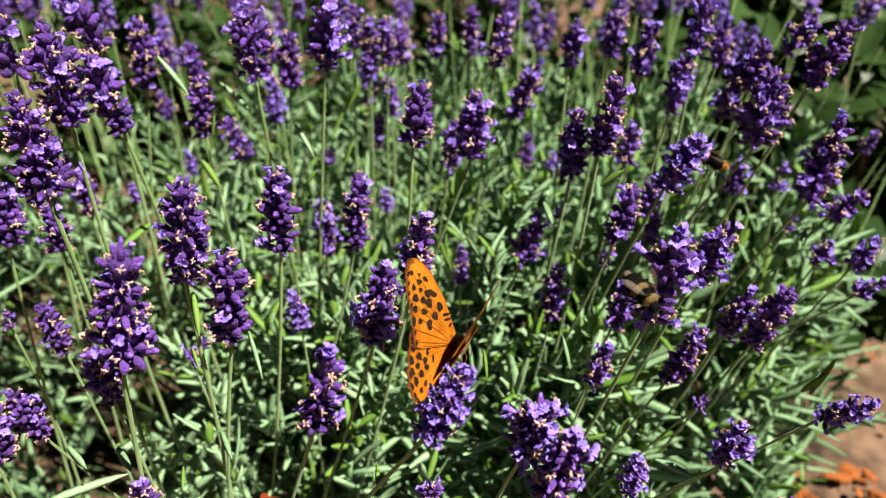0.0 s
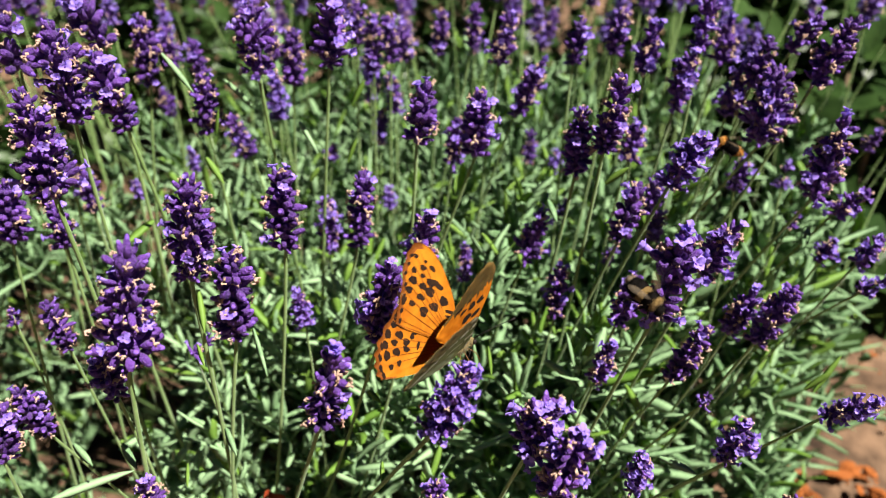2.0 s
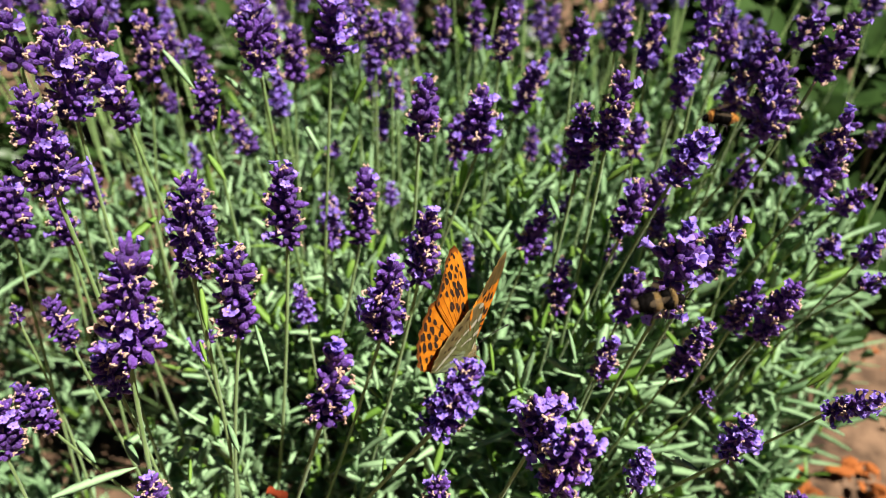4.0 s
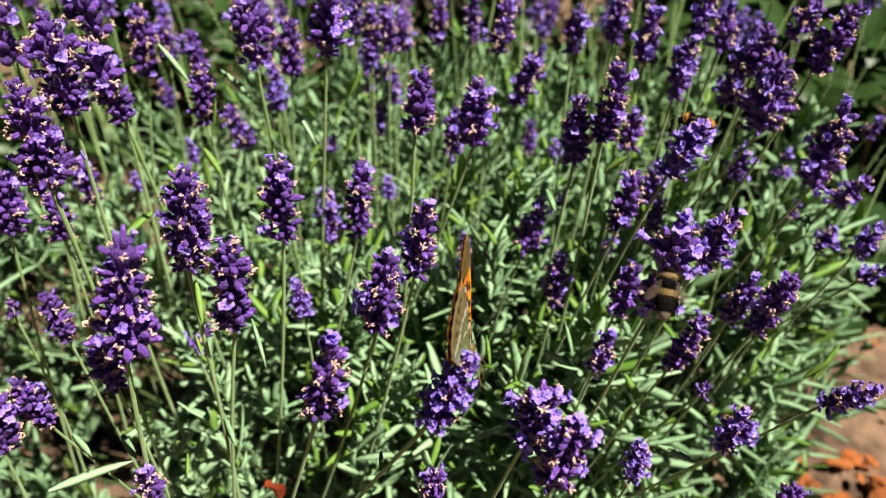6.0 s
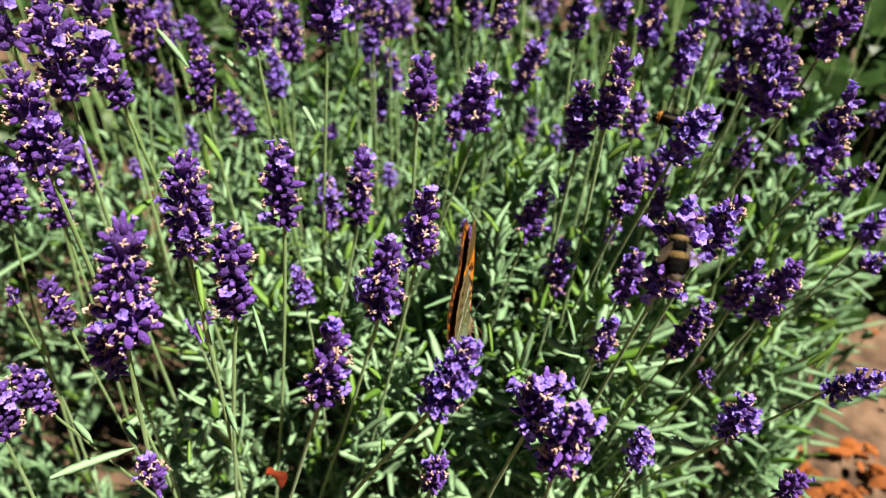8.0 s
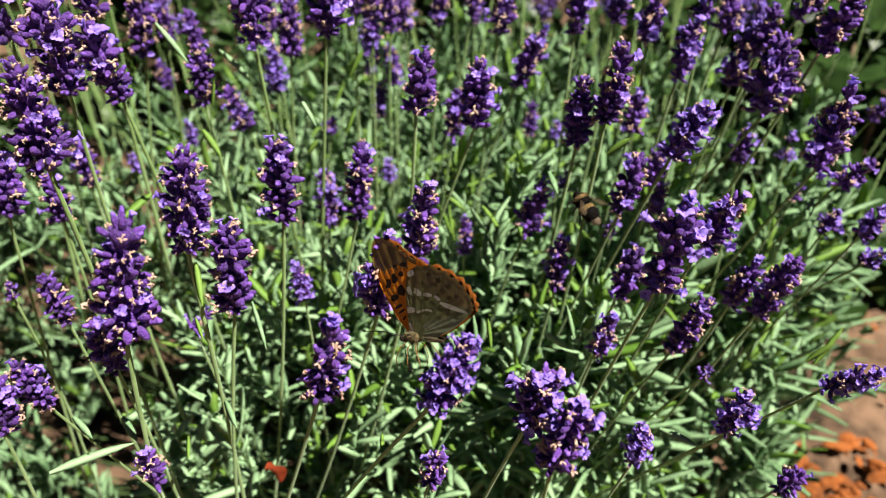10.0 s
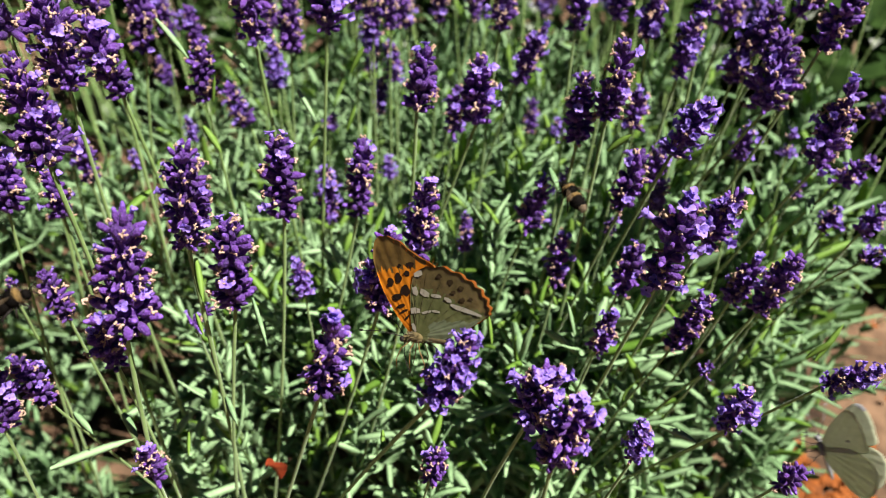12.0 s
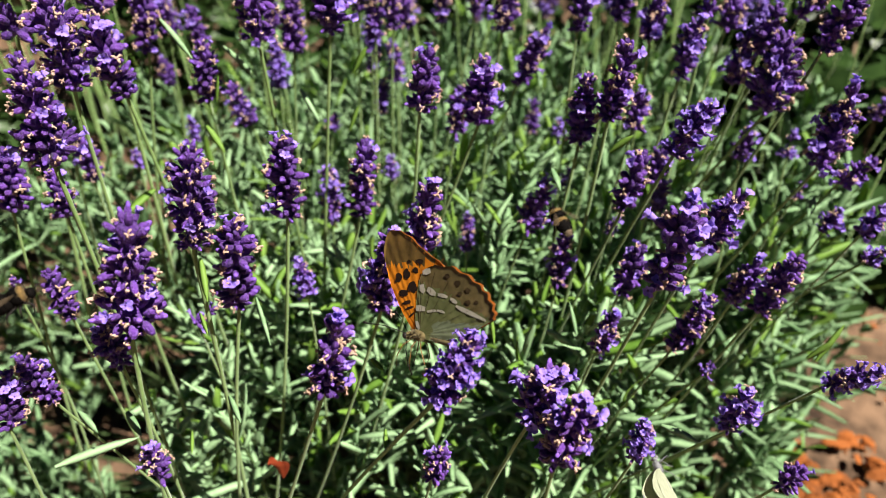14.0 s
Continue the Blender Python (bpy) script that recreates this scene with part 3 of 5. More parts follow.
lavender((0.0919, 0.1932, 0.3442), (0.0978, 0.1902, 0.3683), (0.0670, 0.2090, 0.1957), 0.0129, 0.18)
lavender((0.0665, 0.1963, 0.3166), (0.0704, 0.1949, 0.3428), (0.0464, 0.2078, 0.1670), 0.0124)
lavender((0.1107, 0.1967, 0.3101), (0.1149, 0.1942, 0.3354), (0.0848, 0.2195, 0.1664), 0.0120, 0.18)
lavender((0.1156, 0.1859, 0.3147), (0.1216, 0.1820, 0.3508), (0.0891, 0.2088, 0.1715), 0.0121)
lavender((0.0835, 0.1768, 0.3046), (0.0912, 0.1728, 0.3399), (0.0569, 0.2007, 0.1616), 0.0103)
lavender((0.1586, 0.2311, 0.3197), (0.1607, 0.2297, 0.3325), (0.1413, 0.2500, 0.1878), 0.0098, 0.55)
lavender((0.1711, 0.2256, 0.3241), (0.1744, 0.2229, 0.3389), (0.1483, 0.2565, 0.1898), 0.0108)
lavender((0.1643, 0.2069, 0.3247), (0.1688, 0.2031, 0.3334), (0.1311, 0.2559, 0.2030), 0.0093, 0.55)
lavender((0.1605, 0.2624, 0.3167), (0.1615, 0.2618, 0.3234), (0.1464, 0.2795, 0.1859), 0.0064)
lavender((0.1609, 0.2371, 0.3415), (0.1680, 0.2319, 0.3555), (0.1295, 0.2691, 0.2105), 0.0120)
lavender((0.0907, 0.1373, 0.3101), (0.0923, 0.1362, 0.3331), (0.0585, 0.1955, 0.1600), 0.0115, 0.55)
lavender((0.0609, 0.1320, 0.3014), (0.0616, 0.1317, 0.3226), (0.0402, 0.1475, 0.1600), 0.0094, 0.55)
lavender((0.1203, 0.1429, 0.3271), (0.1282, 0.1354, 0.3430), (0.0888, 0.2073, 0.1600), 0.0100, 0.55)
lavender((0.0923, 0.1643, 0.3074), (0.0934, 0.1637, 0.3132), (0.0624, 0.1955, 0.1765), 0.0057)
lavender((0.1001, 0.1164, 0.3134), (0.1023, 0.1143, 0.3247), (0.0832, 0.1498, 0.1764), 0.0098)
lavender((0.0576, 0.1814, 0.2995), (0.0615, 0.1801, 0.3220), (0.0372, 0.1909, 0.1600), 0.0108, 0.18)
lavender((0.0342, 0.2349, 0.3153), (0.0400, 0.2339, 0.3450), (0.0086, 0.2411, 0.1719), 0.0122, 0.18)
lavender((0.0600, 0.2971, 0.2978), (0.0626, 0.2966, 0.3085), (0.0357, 0.3068, 0.1648), 0.0077)
lavender((-0.1247, 0.1400, 0.3201), (-0.1270, 0.1379, 0.3464), (-0.1047, 0.1724, 0.1686), 0.0093, 0.06)
lavender((-0.1308, 0.1262, 0.3246), (-0.1258, 0.1310, 0.3470), (-0.1451, 0.1177, 0.1832), 0.0107, 0.06)
lavender((-0.1092, 0.1554, 0.3198), (-0.1095, 0.1553, 0.3453), (-0.1088, 0.1540, 0.1775), 0.0123)
lavender((-0.0878, 0.1201, 0.3090), (-0.0870, 0.1207, 0.3255), (-0.0941, 0.1162, 0.1755), 0.0110, 0.18)
lavender((-0.1345, 0.1774, 0.3189), (-0.1355, 0.1766, 0.3466), (-0.1293, 0.1796, 0.1790), 0.0107)
lavender((-0.1570, 0.1862, 0.3254), (-0.1564, 0.1868, 0.3310), (-0.1608, 0.1790, 0.1952), 0.0063)
lavender((-0.0962, 0.1889, 0.3069), (-0.0895, 0.1920, 0.3117), (-0.0896, 0.1938, 0.1600), 0.0093)
lavender((-0.0653, 0.3545, 0.2976), (-0.0628, 0.3550, 0.3073), (-0.0845, 0.3559, 0.1600), 0.0094)
lavender((-0.0286, 0.3056, 0.2956), (-0.0285, 0.3056, 0.3096), (-0.0309, 0.3087, 0.1600), 0.0084, 0.55)
lavender((-0.1517, 0.2920, 0.3122), (-0.1515, 0.2921, 0.3212), (-0.1583, 0.2920, 0.1780), 0.0074, 0.55)
lavender((0.0820, 0.2706, 0.3466), (0.0831, 0.2703, 0.3633), (0.0772, 0.2747, 0.2050), 0.0125, 0.18)
lavender((0.1385, 0.2815, 0.3240), (0.1388, 0.2814, 0.3405), (0.1457, 0.2755, 0.1826), 0.0117, 0.18)
lavender((0.1701, 0.2976, 0.3162), (0.1693, 0.2981, 0.3286), (0.1865, 0.2947, 0.1786), 0.0114, 0.55)
lavender((0.0932, 0.2613, 0.3253), (0.0939, 0.2610, 0.3414), (0.0950, 0.2644, 0.1826), 0.0120, 0.18)

# flowers along the far side of the bush
far_rng = random.Random(8)
for _ in range(80):
    x, y = far_rng.uniform(-0.42, 0.36), far_rng.uniform(0.42, 0.64)
    z = far_rng.uniform(0.29, 0.365)
    lean = Vector((x * 0.5 + far_rng.uniform(-0.2, 0.2), far_rng.uniform(-0.1, 0.4), 1)).normalized()
    foot = Vector((x, y, z))
    ln = far_rng.uniform(0.022, 0.036)
    lavender(foot, foot + lean * ln, foot - lean * 0.16, far_rng.uniform(0.011, 0.014), far_rng.choice((0.06, 0.18, 0.55)))

for _ in range(16):
    x, y = far_rng.uniform(0.06, 0.30), far_rng.uniform(0.44, 0.62)
    lean = Vector((x * 0.7 + far_rng.uniform(-0.25, 0.25), far_rng.uniform(-0.1, 0.4), 1)).normalized()
    foot = Vector((x, y, far_rng.uniform(0.29, 0.37)))
    lavender(foot, foot + lean * far_rng.uniform(0.024, 0.038), foot - lean * 0.16, far_rng.uniform(0.013, 0.017), far_rng.choice((0.06, 0.18, 0.55)))

side_leaf(FLOWERS[91], (-0.1135, 0.1151, 0.3226), (-0.0933, 0.1262, 0.3238), 0.0028, M_LEAF)
side_leaf(FLOWERS[19], (-0.0749, 0.1603, 0.3639), (-0.0715, 0.1496, 0.3572), 0.0023, M_YOUNG)
side_leaf(FLOWERS[19], (-0.0746, 0.1493, 0.3516), (-0.0709, 0.1425, 0.3498), 0.0013, M_YOUNG)
side_leaf(FLOWERS[1], (-0.1208, 0.2377, 0.3354), (-0.1294, 0.2250, 0.3332), 0.0040, M_YOUNG)
side_leaf(FLOWERS[5], (-0.1099, 0.2600, 0.3986), (-0.0990, 0.2549, 0.3866), 0.0024, M_LEAF)
side_leaf(FLOWERS[40], (-0.0389, 0.2689, 0.3728), (-0.0328, 0.2707, 0.3849), 0.0027, M_YOUNG)
side_leaf(FLOWERS[40], (-0.0606, 0.2627, 0.3684), (-0.0526, 0.2549, 0.3590), 0.0021, M_LEAF)
side_leaf(FLOWERS[40], (-0.0409, 0.2577, 0.3520), (-0.0366, 0.2603, 0.3639), 0.0021, M_YOUNG)
side_leaf(FLOWERS[24], (-0.0252, 0.1548, 0.3250), (-0.0207, 0.1500, 0.3256), 0.0019, M_YOUNG)
side_leaf(FLOWERS[26], (-0.0204, 0.1405, 0.3065), (-0.0198, 0.1326, 0.3058), 0.0016, M_YOUNG)
side_leaf(FLOWERS[19], (-0.0718, 0.1463, 0.3162), (-0.0667, 0.1380, 0.3138), 0.0022, M_LEAF)
side_leaf(FLOWERS[20], (-0.0918, 0.1521, 0.2890), (-0.0896, 0.1432, 0.2884), 0.0016, M_YOUNG)
side_leaf(FLOWERS[81], (0.1534, 0.2395, 0.3327), (0.1506, 0.2323, 0.3278), 0.0042, M_LEAF)
side_leaf(FLOWERS[82], (0.0746, 0.1477, 0.2995), (0.0846, 0.1396, 0.3028), 0.0026, M_LEAF)
side_leaf(FLOWERS[75], (0.1394, 0.1760, 0.3011), (0.1470, 0.1809, 0.3176), 0.0025, M_YOUNG)
side_leaf(FLOWERS[75], (0.1368, 0.1776, 0.3006), (0.1441, 0.1775, 0.3120), 0.0025, M_YOUNG)
side_leaf(FLOWERS[48], (0.0596, 0.2202, 0.3652), (0.0668, 0.2187, 0.3742), 0.0025, M_YOUNG)
side_leaf(FLOWERS[49], (0.0398, 0.2244, 0.3552), (0.0428, 0.2164, 0.3514), 0.0026, M_LEAF)
side_leaf(FLOWERS[25], (0.0127, 0.1747, 0.3078), (0.0107, 0.1838, 0.3221), 0.0018, M_LEAF)
side_leaf(FLOWERS[62], (0.0373, 0.2763, 0.2375), (0.0233, 0.2852, 0.2542), 0.0037, M_LEAF)
side_leaf(FLOWERS[6], (-0.0842, 0.2790, 0.3678), (-0.0944, 0.2779, 0.3828), 0.0025, M_LEAF)
side_leaf(FLOWERS[6], (-0.0926, 0.2529, 0.3678), (-0.0903, 0.2547, 0.3793), 0.0017, M_YOUNG)
side_leaf(FLOWERS[7], (-0.0599, 0.2651, 0.3378), (-0.0549, 0.2656, 0.3456), 0.0027, M_YOUNG)
side_leaf(FLOWERS[2], (-0.0981, 0.2505, 0.3580), (-0.0905, 0.2438, 0.3508), 0.0029, M_YOUNG)
side_leaf(FLOWERS[20], (-0.1074, 0.1454, 0.3087), (-0.1008, 0.1381, 0.3065), 0.0028, M_LEAF)
side_leaf(FLOWERS[91], (-0.1054, 0.1237, 0.3373), (-0.0989, 0.1187, 0.3351), 0.0022, M_LEAF)
side_leaf(FLOWERS[87], (0.0493, 0.1827, 0.3074), (0.0462, 0.1899, 0.3196), 0.0017, M_LEAF)
side_leaf(FLOWERS[21], (-0.0661, 0.1748, 0.3340), (-0.0601, 0.1621, 0.3250), 0.0018, M_LEAF)
side_leaf(FLOWERS[25], (0.0168, 0.1695, 0.3170), (0.0155, 0.1746, 0.3274), 0.0016, M_YOUNG)


def dead_leaf(x, y, z):
    """A curled rust-red leaf caught among the shoots."""
    thing = tagged(new("dead_leaf"), "curled rust-red dead leaf caught in the lavender", "leaf")
    thing.matrix_basis = pose(x, y, z - 0.006, 62, 20, 150) @ Matrix.Scale(0.8, 4)
    bm = bmesh.new()
    rows = []
    for lay in (0.0002, -0.0002):
        for i in range(9):
            t = i / 8
            w = 0.0052 * math.sin(math.pi * (0.06 + 0.9 * t)) ** 0.8
            rows.append([bm.verts.new((w * (k - 3) / 3, 0.014 * t, 0.0035 * (abs(k - 3) / 3) ** 1.6 + 0.004 * math.sin(2.4 * t) + lay + 0.0007 * math.sin(5 * t + k))) for k in range(7)])
    for lay in (0, 9):
        for i in range(8):
            for k in range(6):
                q = (rows[lay + i][k], rows[lay + i][k + 1], rows[lay + i + 1][k + 1], rows[lay + i + 1][k])
                bm.faces.new(q if not lay else q[::-1]).smooth = True
    part("blade", bm, M_RUST, thing)


dead_leaf(-0.0678, 0.1641, 0.2459)

# ---- butterflies ----
M_ORANGE = mat("orange_scales", (0.30, 0.078, 0.004), (0.56, 0.20, 0.014), 260, 0.6, 0.15, 0.26, 0.0, 0.0)
M_UNDER_F = mat("pale_orange_scales", (0.46, 0.13, 0.008), (0.70, 0.24, 0.018), 300, 0.55, 0.15, 0.06, 0.0, 0.0)
M_OLIVE = mat("olive_scales", (0.055, 0.038, 0.011), (0.17, 0.10, 0.026), 160, 0.55, 0.2, 0.10, 0.0, 0.0)
M_MOSS = mat("grey_green_scales", (0.075, 0.090, 0.030), (0.155, 0.165, 0.066), 280, 0.5, 0.2, 0.15, 0.0, 0.0)
M_RUSSET = mat("brown_scales", (0.085, 0.068, 0.026), (0.175, 0.13, 0.052), 330, 0.55, 0.2, 0.15, 0.0, 0.0)
M_UMBER = mat("umber_scales", (0.035, 0.024, 0.011), (0.09, 0.06, 0.028), 330, 0.6, 0.2, 0.4, 0.0, 0.0)
M_ANAL = mat("blue_green_scales", (0.12, 0.15, 0.08), (0.21, 0.245, 0.145), 260, 0.5, 0.2, 0.2, 0.0, 0.0)
M_SILVER = mat("silver_scales", (0.38, 0.36, 0.28), (0.54, 0.50, 0.41), 900, 0.4, 0.1, 0.25, 0.0, 0.0)
M_SPOT = mat("black_spots", (0.005, 0.002, 0.001), (0.022, 0.008, 0.002), 900, 0.95, 0.1, 0.0, 0.0, 0.0)
M_VEIN = mat("wing_veins", (0.13, 0.035, 0.004), (0.26, 0.075, 0.008), 900, 0.7, 0.1, 0.2, 0.0, 0.0)
M_EDGE = mat("orange_edge", (0.40, 0.17, 0.03), (0.56, 0.27, 0.06), 900, 0.6, 0.1, 0.4, 0.0, 0.0)
M_FUR = mat("tawny_fur", (0.075, 0.056, 0.022), (0.17, 0.13, 0.055), 1500, 0.8, 0.6, 0.0, 0.12, 0.1)
M_LIMB = mat("brown_legs", (0.09, 0.04, 0.014), (0.20, 0.10, 0.035), 900, 0.5, 0.2)
M_BLACK = mat("black_chitin", (0.004, 0.003, 0.003), (0.015, 0.011, 0.010), 900, 0.6, 0.2)
M_LEMON = mat("pale_lemon_scales", (0.32, 0.36, 0.13), (0.42, 0.45, 0.20), 500, 0.55, 0.1, 0.4, 0.0, 0.0)
M_WHITE = mat("white_scales", (0.46, 0.49, 0.35), (0.58, 0.61, 0.46), 500, 0.55, 0.1, 0.5, 0.0, 0.0)
M_GREY = mat("grey_scales", (0.10, 0.10, 0.11), (0.22, 0.22, 0.23), 700, 0.6, 0.1)
MM = 0.001
for m in (M_ORANGE, M_UNDER_F, M_WHITE, M_LEMON):
    m.node_tree.nodes["Principled BSDF"].inputs["Specular IOR Level"].default_value = 0.06

FORE = ((0.6, 3.4), (7.7, 11.4), (14.4, 16.4), (21.4, 19.6), (26.2, 19.6), (29.3, 17.6), (29.6, 13.6), (28.2, 8.3), (25.2, 2.8), (22.6, -4.1), (20.4, -6.0), (13, -3.6), (6.5, -0.6), (0.6, 0.6))
HIND = ((0.6, 2.2), (5.7, 4.6), (12.0, 5.4), (15.6, 5.5), (19.2, 4.2), (21.6, 0.4), (22.9, -6.0), (22.2, -12.2), (21.0, -16.8), (19.5, -19.9), (17.4, -22.3), (15.2, -23.6), (13.2, -23.3), (8.6, -18.0), (5.0, -12.9), (0.8, -5.0))
ROUND_FORE = ((0.6, 3), (8, 9.5), (17, 14.5), (22.5, 16), (25, 13.5), (25, 8), (23.5, 2), (21.5, -2.5), (14, -1.5), (7, 0.2), (0.6, 0.6))
ROUND_HIND = ((0.6, 1.5), (8, 2.8), (16, 1), (21, -3), (22.3, -8), (20, -14), (15.5, -18.5), (10, -19.5), (6, -16), (3, -10), (0.6, -5))


def outline(points, per=7, scallop=0.0, edge=(0, 0)):
    """A smooth closed line through the points; scallop waves the stretch of points edge."""
    pts = [Vector(p) for p in points]
    n = len(pts)
    line = []
    for i in range(n):
        p0, p1, p2, p3 = pts[i - 1], pts[i], pts[(i + 1) % n], pts[(i + 2) % n]
        for k in range(per):
            t = k / per
            q = 0.5 * ((2 * p1) + (p2 - p0) * t + (2 * p0 - 5 * p1 + 4 * p2 - p3) * t * t + (3 * p1 - p0 - 3 * p2 + p3) * t ** 3)
            if scallop and edge[0] <= i < edge[1]:
                q = q * (1 + scallop * math.cos(2 * math.pi * 1.0 * (k / per)))
            line.append(q)
    return line


def camber(u, v):
    return 0.15 * math.sin(min(1.0, abs(u) / 30) * math.pi) + 0.04 * math.sin(u * 1.3 + v * 1.7)


def build_wing(name, parent, points, side, mats, zones, marks, scallop, edge, flip_hind=0.0, bands=(), ovals=()):
    """A wing with an upper and an under face, its veins' relief, and raised scale marks.
    mats: materials; zones(r, angle share, under) gives a material index; marks: (under, r, share, a, b, turn, index)."""
    root = Vector((0.8, 1.0))
    line = outline(points, 7, scallop, edge)
    n, rings = len(line), 16
    bm = bmesh.new()
    faces_of = []
    lay = []
    for under in (0, 1):
        z0 = -0.09 if under else 0.09
        rows = []
        for j in range(1, rings + 1):
            t = j / rings
            row = []
            for i, q in enumerate(line):
                p = root.lerp(q, t)
                vein = 0.07 * math.cos(i * 2 * math.pi * 11 / n) * t
                row.append(bm.verts.new((side * p.x * MM, p.y * MM, (camber(p.x, p.y) + z0 * (1.15 - t) + vein + flip_hind) * MM)))
            rows.append(row)
        c = bm.verts.new((side * root.x * MM, root.y * MM, (camber(*root) + z0 + flip_hind) * MM))
        order = (under == 1) != (side < 0)
        for i in range(n):
            i2 = (i + 1) % n
            tri = (c, rows[0][i], rows[0][i2])
            f = bm.faces.new(tri if order else tri[::-1])
            f.material_index, f.smooth = zones(0.05, i / n, under, root), True
            for j in range(rings - 1):
                quad = (rows[j][i], rows[j + 1][i], rows[j + 1][i2], rows[j][i2])
                f = bm.faces.new(quad if order else quad[::-1])
                f.material_index, f.smooth = zones((j + 1.5) / rings, i / n, under, root.lerp(line[i], (j + 1.5) / rings)), True
        lay.append(rows)
    for i in range(n):
        i2 = (i + 1) % n
        f = bm.faces.new((lay[0][-1][i], lay[0][-1][i2], lay[1][-1][i2], lay[1][-1][i]))
        f.material_index = len(mats) - 1
    ob = part(name, bm, mats, parent)
    for under, r, share, a, b, turn, index in marks:
        x = (share % 1.0) * n
        q = line[int(x) % n].lerp(line[(int(x) + 1) % n], x - int(x))
        cen = root.lerp(q, r)
        way = (q - root).normalized()
        ang = math.atan2(way.y, way.x) + radians(turn)
        ca, sa = math.cos(ang), math.sin(ang)
        long_ = a > 3
        sm = bmesh.new()
        ring = []
        for k in range(14):
            w = 2 * math.pi * k / 14
            wob = 1 + 0.07 * math.sin(3 * w + share * 50) + 0.05 * math.sin(5 * w + r * 40)
            dx, dy = (a if long_ else a * 1.1) * wob * math.cos(w), (b if long_ else b * 1.1) * wob * math.sin(w)
            u, v = cen.x + ca * dx - sa * dy, cen.y + sa * dx + ca * dy
            t = min(1.0, (Vector((u, v)) - root).length / max(0.1, (q - root).length))
            z = camber(u, v) + (-1 if under else 1) * (0.09 * (1.15 - t) + 0.13) + flip_hind
            ring.append(sm.verts.new((side * u * MM, v * MM, z * MM)))
        f = sm.faces.new(ring if (side > 0) != bool(under) else ring[::-1])
        part("vein" if long_ else "silver_streak" if mats[index] == M_SILVER else "spot", sm, mats[index], ob)
    for under, x, y, a, b, turn, index in ovals:
        ca, sa = math.cos(radians(turn)), math.sin(radians(turn))
        sm = bmesh.new()
        ring = []
        for k in range(16):
            w = 2 * math.pi * k / 16
            wob = 1 + 0.10 * math.sin(3 * w + x * 5) + 0.07 * math.sin(5 * w + y * 4)
            dx, dy = a * wob * math.cos(w), b * wob * math.sin(w)
            u, v = x + ca * dx - sa * dy, y + sa * dx + ca * dy
            ring.append(sm.verts.new((side * u * MM, v * MM, (camber(u, v) + (-0.18 if under else 0.18) + flip_hind) * MM)))
        sm.faces.new(ring if (side > 0) != bool(under) else ring[::-1])
        part("spot", sm, mats[index], ob)
    for index, points in bands:
        sm = bmesh.new()
        rows = []
        for k, (u, v, half) in enumerate(points):
            a, b = Vector(points[max(0, k - 1)][:2]), Vector(points[min(len(points) - 1, k + 1)][:2])
            o = (b - a).normalized()
            row = []
            for w in (-1, 1):
                x, y = u - o.y * half * 1.1 * w * (1 + 0.12 * math.sin(7 * k + w)), v + o.x * half * 1.1 * w
                row.append(sm.verts.new((side * x * MM, y * MM, (camber(x, y) - 0.19 + flip_hind) * MM)))
            rows.append(row)
        for a, b in zip(rows, rows[1:]):
            q = (a[0], a[1], b[1], b[0])
            sm.faces.new(q if side < 0 else q[::-1])
        part("silver_band" if mats[index] == M_SILVER else "dark_mark", sm, mats[index], ob)
    return ob


# silver bands and dark marks, in millimetres on the wing
BANDS_HIND = [(3, p) for p in (
    [(14.9, 4.2, 0.8), (13.6, 3.6, 1.0), (13.1, 2.5, 0.57)], [(14.3, 1.6, 0.68), (14.0, -0.2, 0.9), (13.9, -2.0, 0.46)],
    [(14.0, -2.8, 0.34), (14.3, -4.7, 0.5), (14.5, -6.6, 0.29)], [(14.4, -7.8, 0.34), (14.2, -9.1, 0.57), (14.1, -10.5, 0.29)],
    [(13.1, -10.3, 0.29), (12.9, -12.8, 0.57), (12.9, -17.1, 0.5), (12.8, -21.7, 0.23)], [(18.3, 4.6, 0.46), (19.0, 3.2, 0.8), (19.8, 1.6, 0.57)],
    [(7.5, 4.6, 0.74), (8.1, 2.8, 0.8), (8.5, 0.9, 0.46)], [(8.0, 0.0, 0.29), (8.8, -1.7, 0.34), (9.5, -3.4, 0.23)],
    [(9.6, -3.7, 0.23), (9.9, -5.4, 0.34), (10.0, -6.7, 0.17)], [(4.0, 3.4, 0.46), (3.0, 2.7, 0.68), (2.0, 1.7, 0.34)])]
UPPER_FORE = ((17.2, 8.7, 1.5, 1.2, 161), (19.0, 5.4, 1.3, 0.8, 161), (20.0, 8.6, 1.2, 0.9, 161), (23.8, 7.9, 1.3, 1.0, 161), (23.5, 4.6, 1.1, 0.9, 161),
              (23.2, 1.1, 0.7, 1.2, 162), (20.4, 2.0, 0.9, 0.7, 162), (15.8, 2.5, 1.2, 1.3, 162), (13.6, 5.9, 1.4, 1.1, 162), (11.6, 9.5, 1.4, 1.25, 161),
              (15.8, 12.3, 1.8, 0.8, 184), (18.3, 11.3, 1.4, 1.05, 161), (21.8, 11.2, 0.7, 0.55, 160), (25.2, 10.6, 0.8, 0.85, 160), (23.0, 13.3, 1.0, 0.7, 160))
UPPER_FORE += ((20.2, 15.2, 1.1, 0.6, 184), (26.9, 14.6, 0.7, 0.6, 159), (23.3, 15.4, 0.55, 0.4, 160), (7.9, 8.3, 1.8, 0.42, 153), (6.7, 7.2, 2.0, 0.36, 154), (5.0, 6.0, 1.1, 0.3, 131))
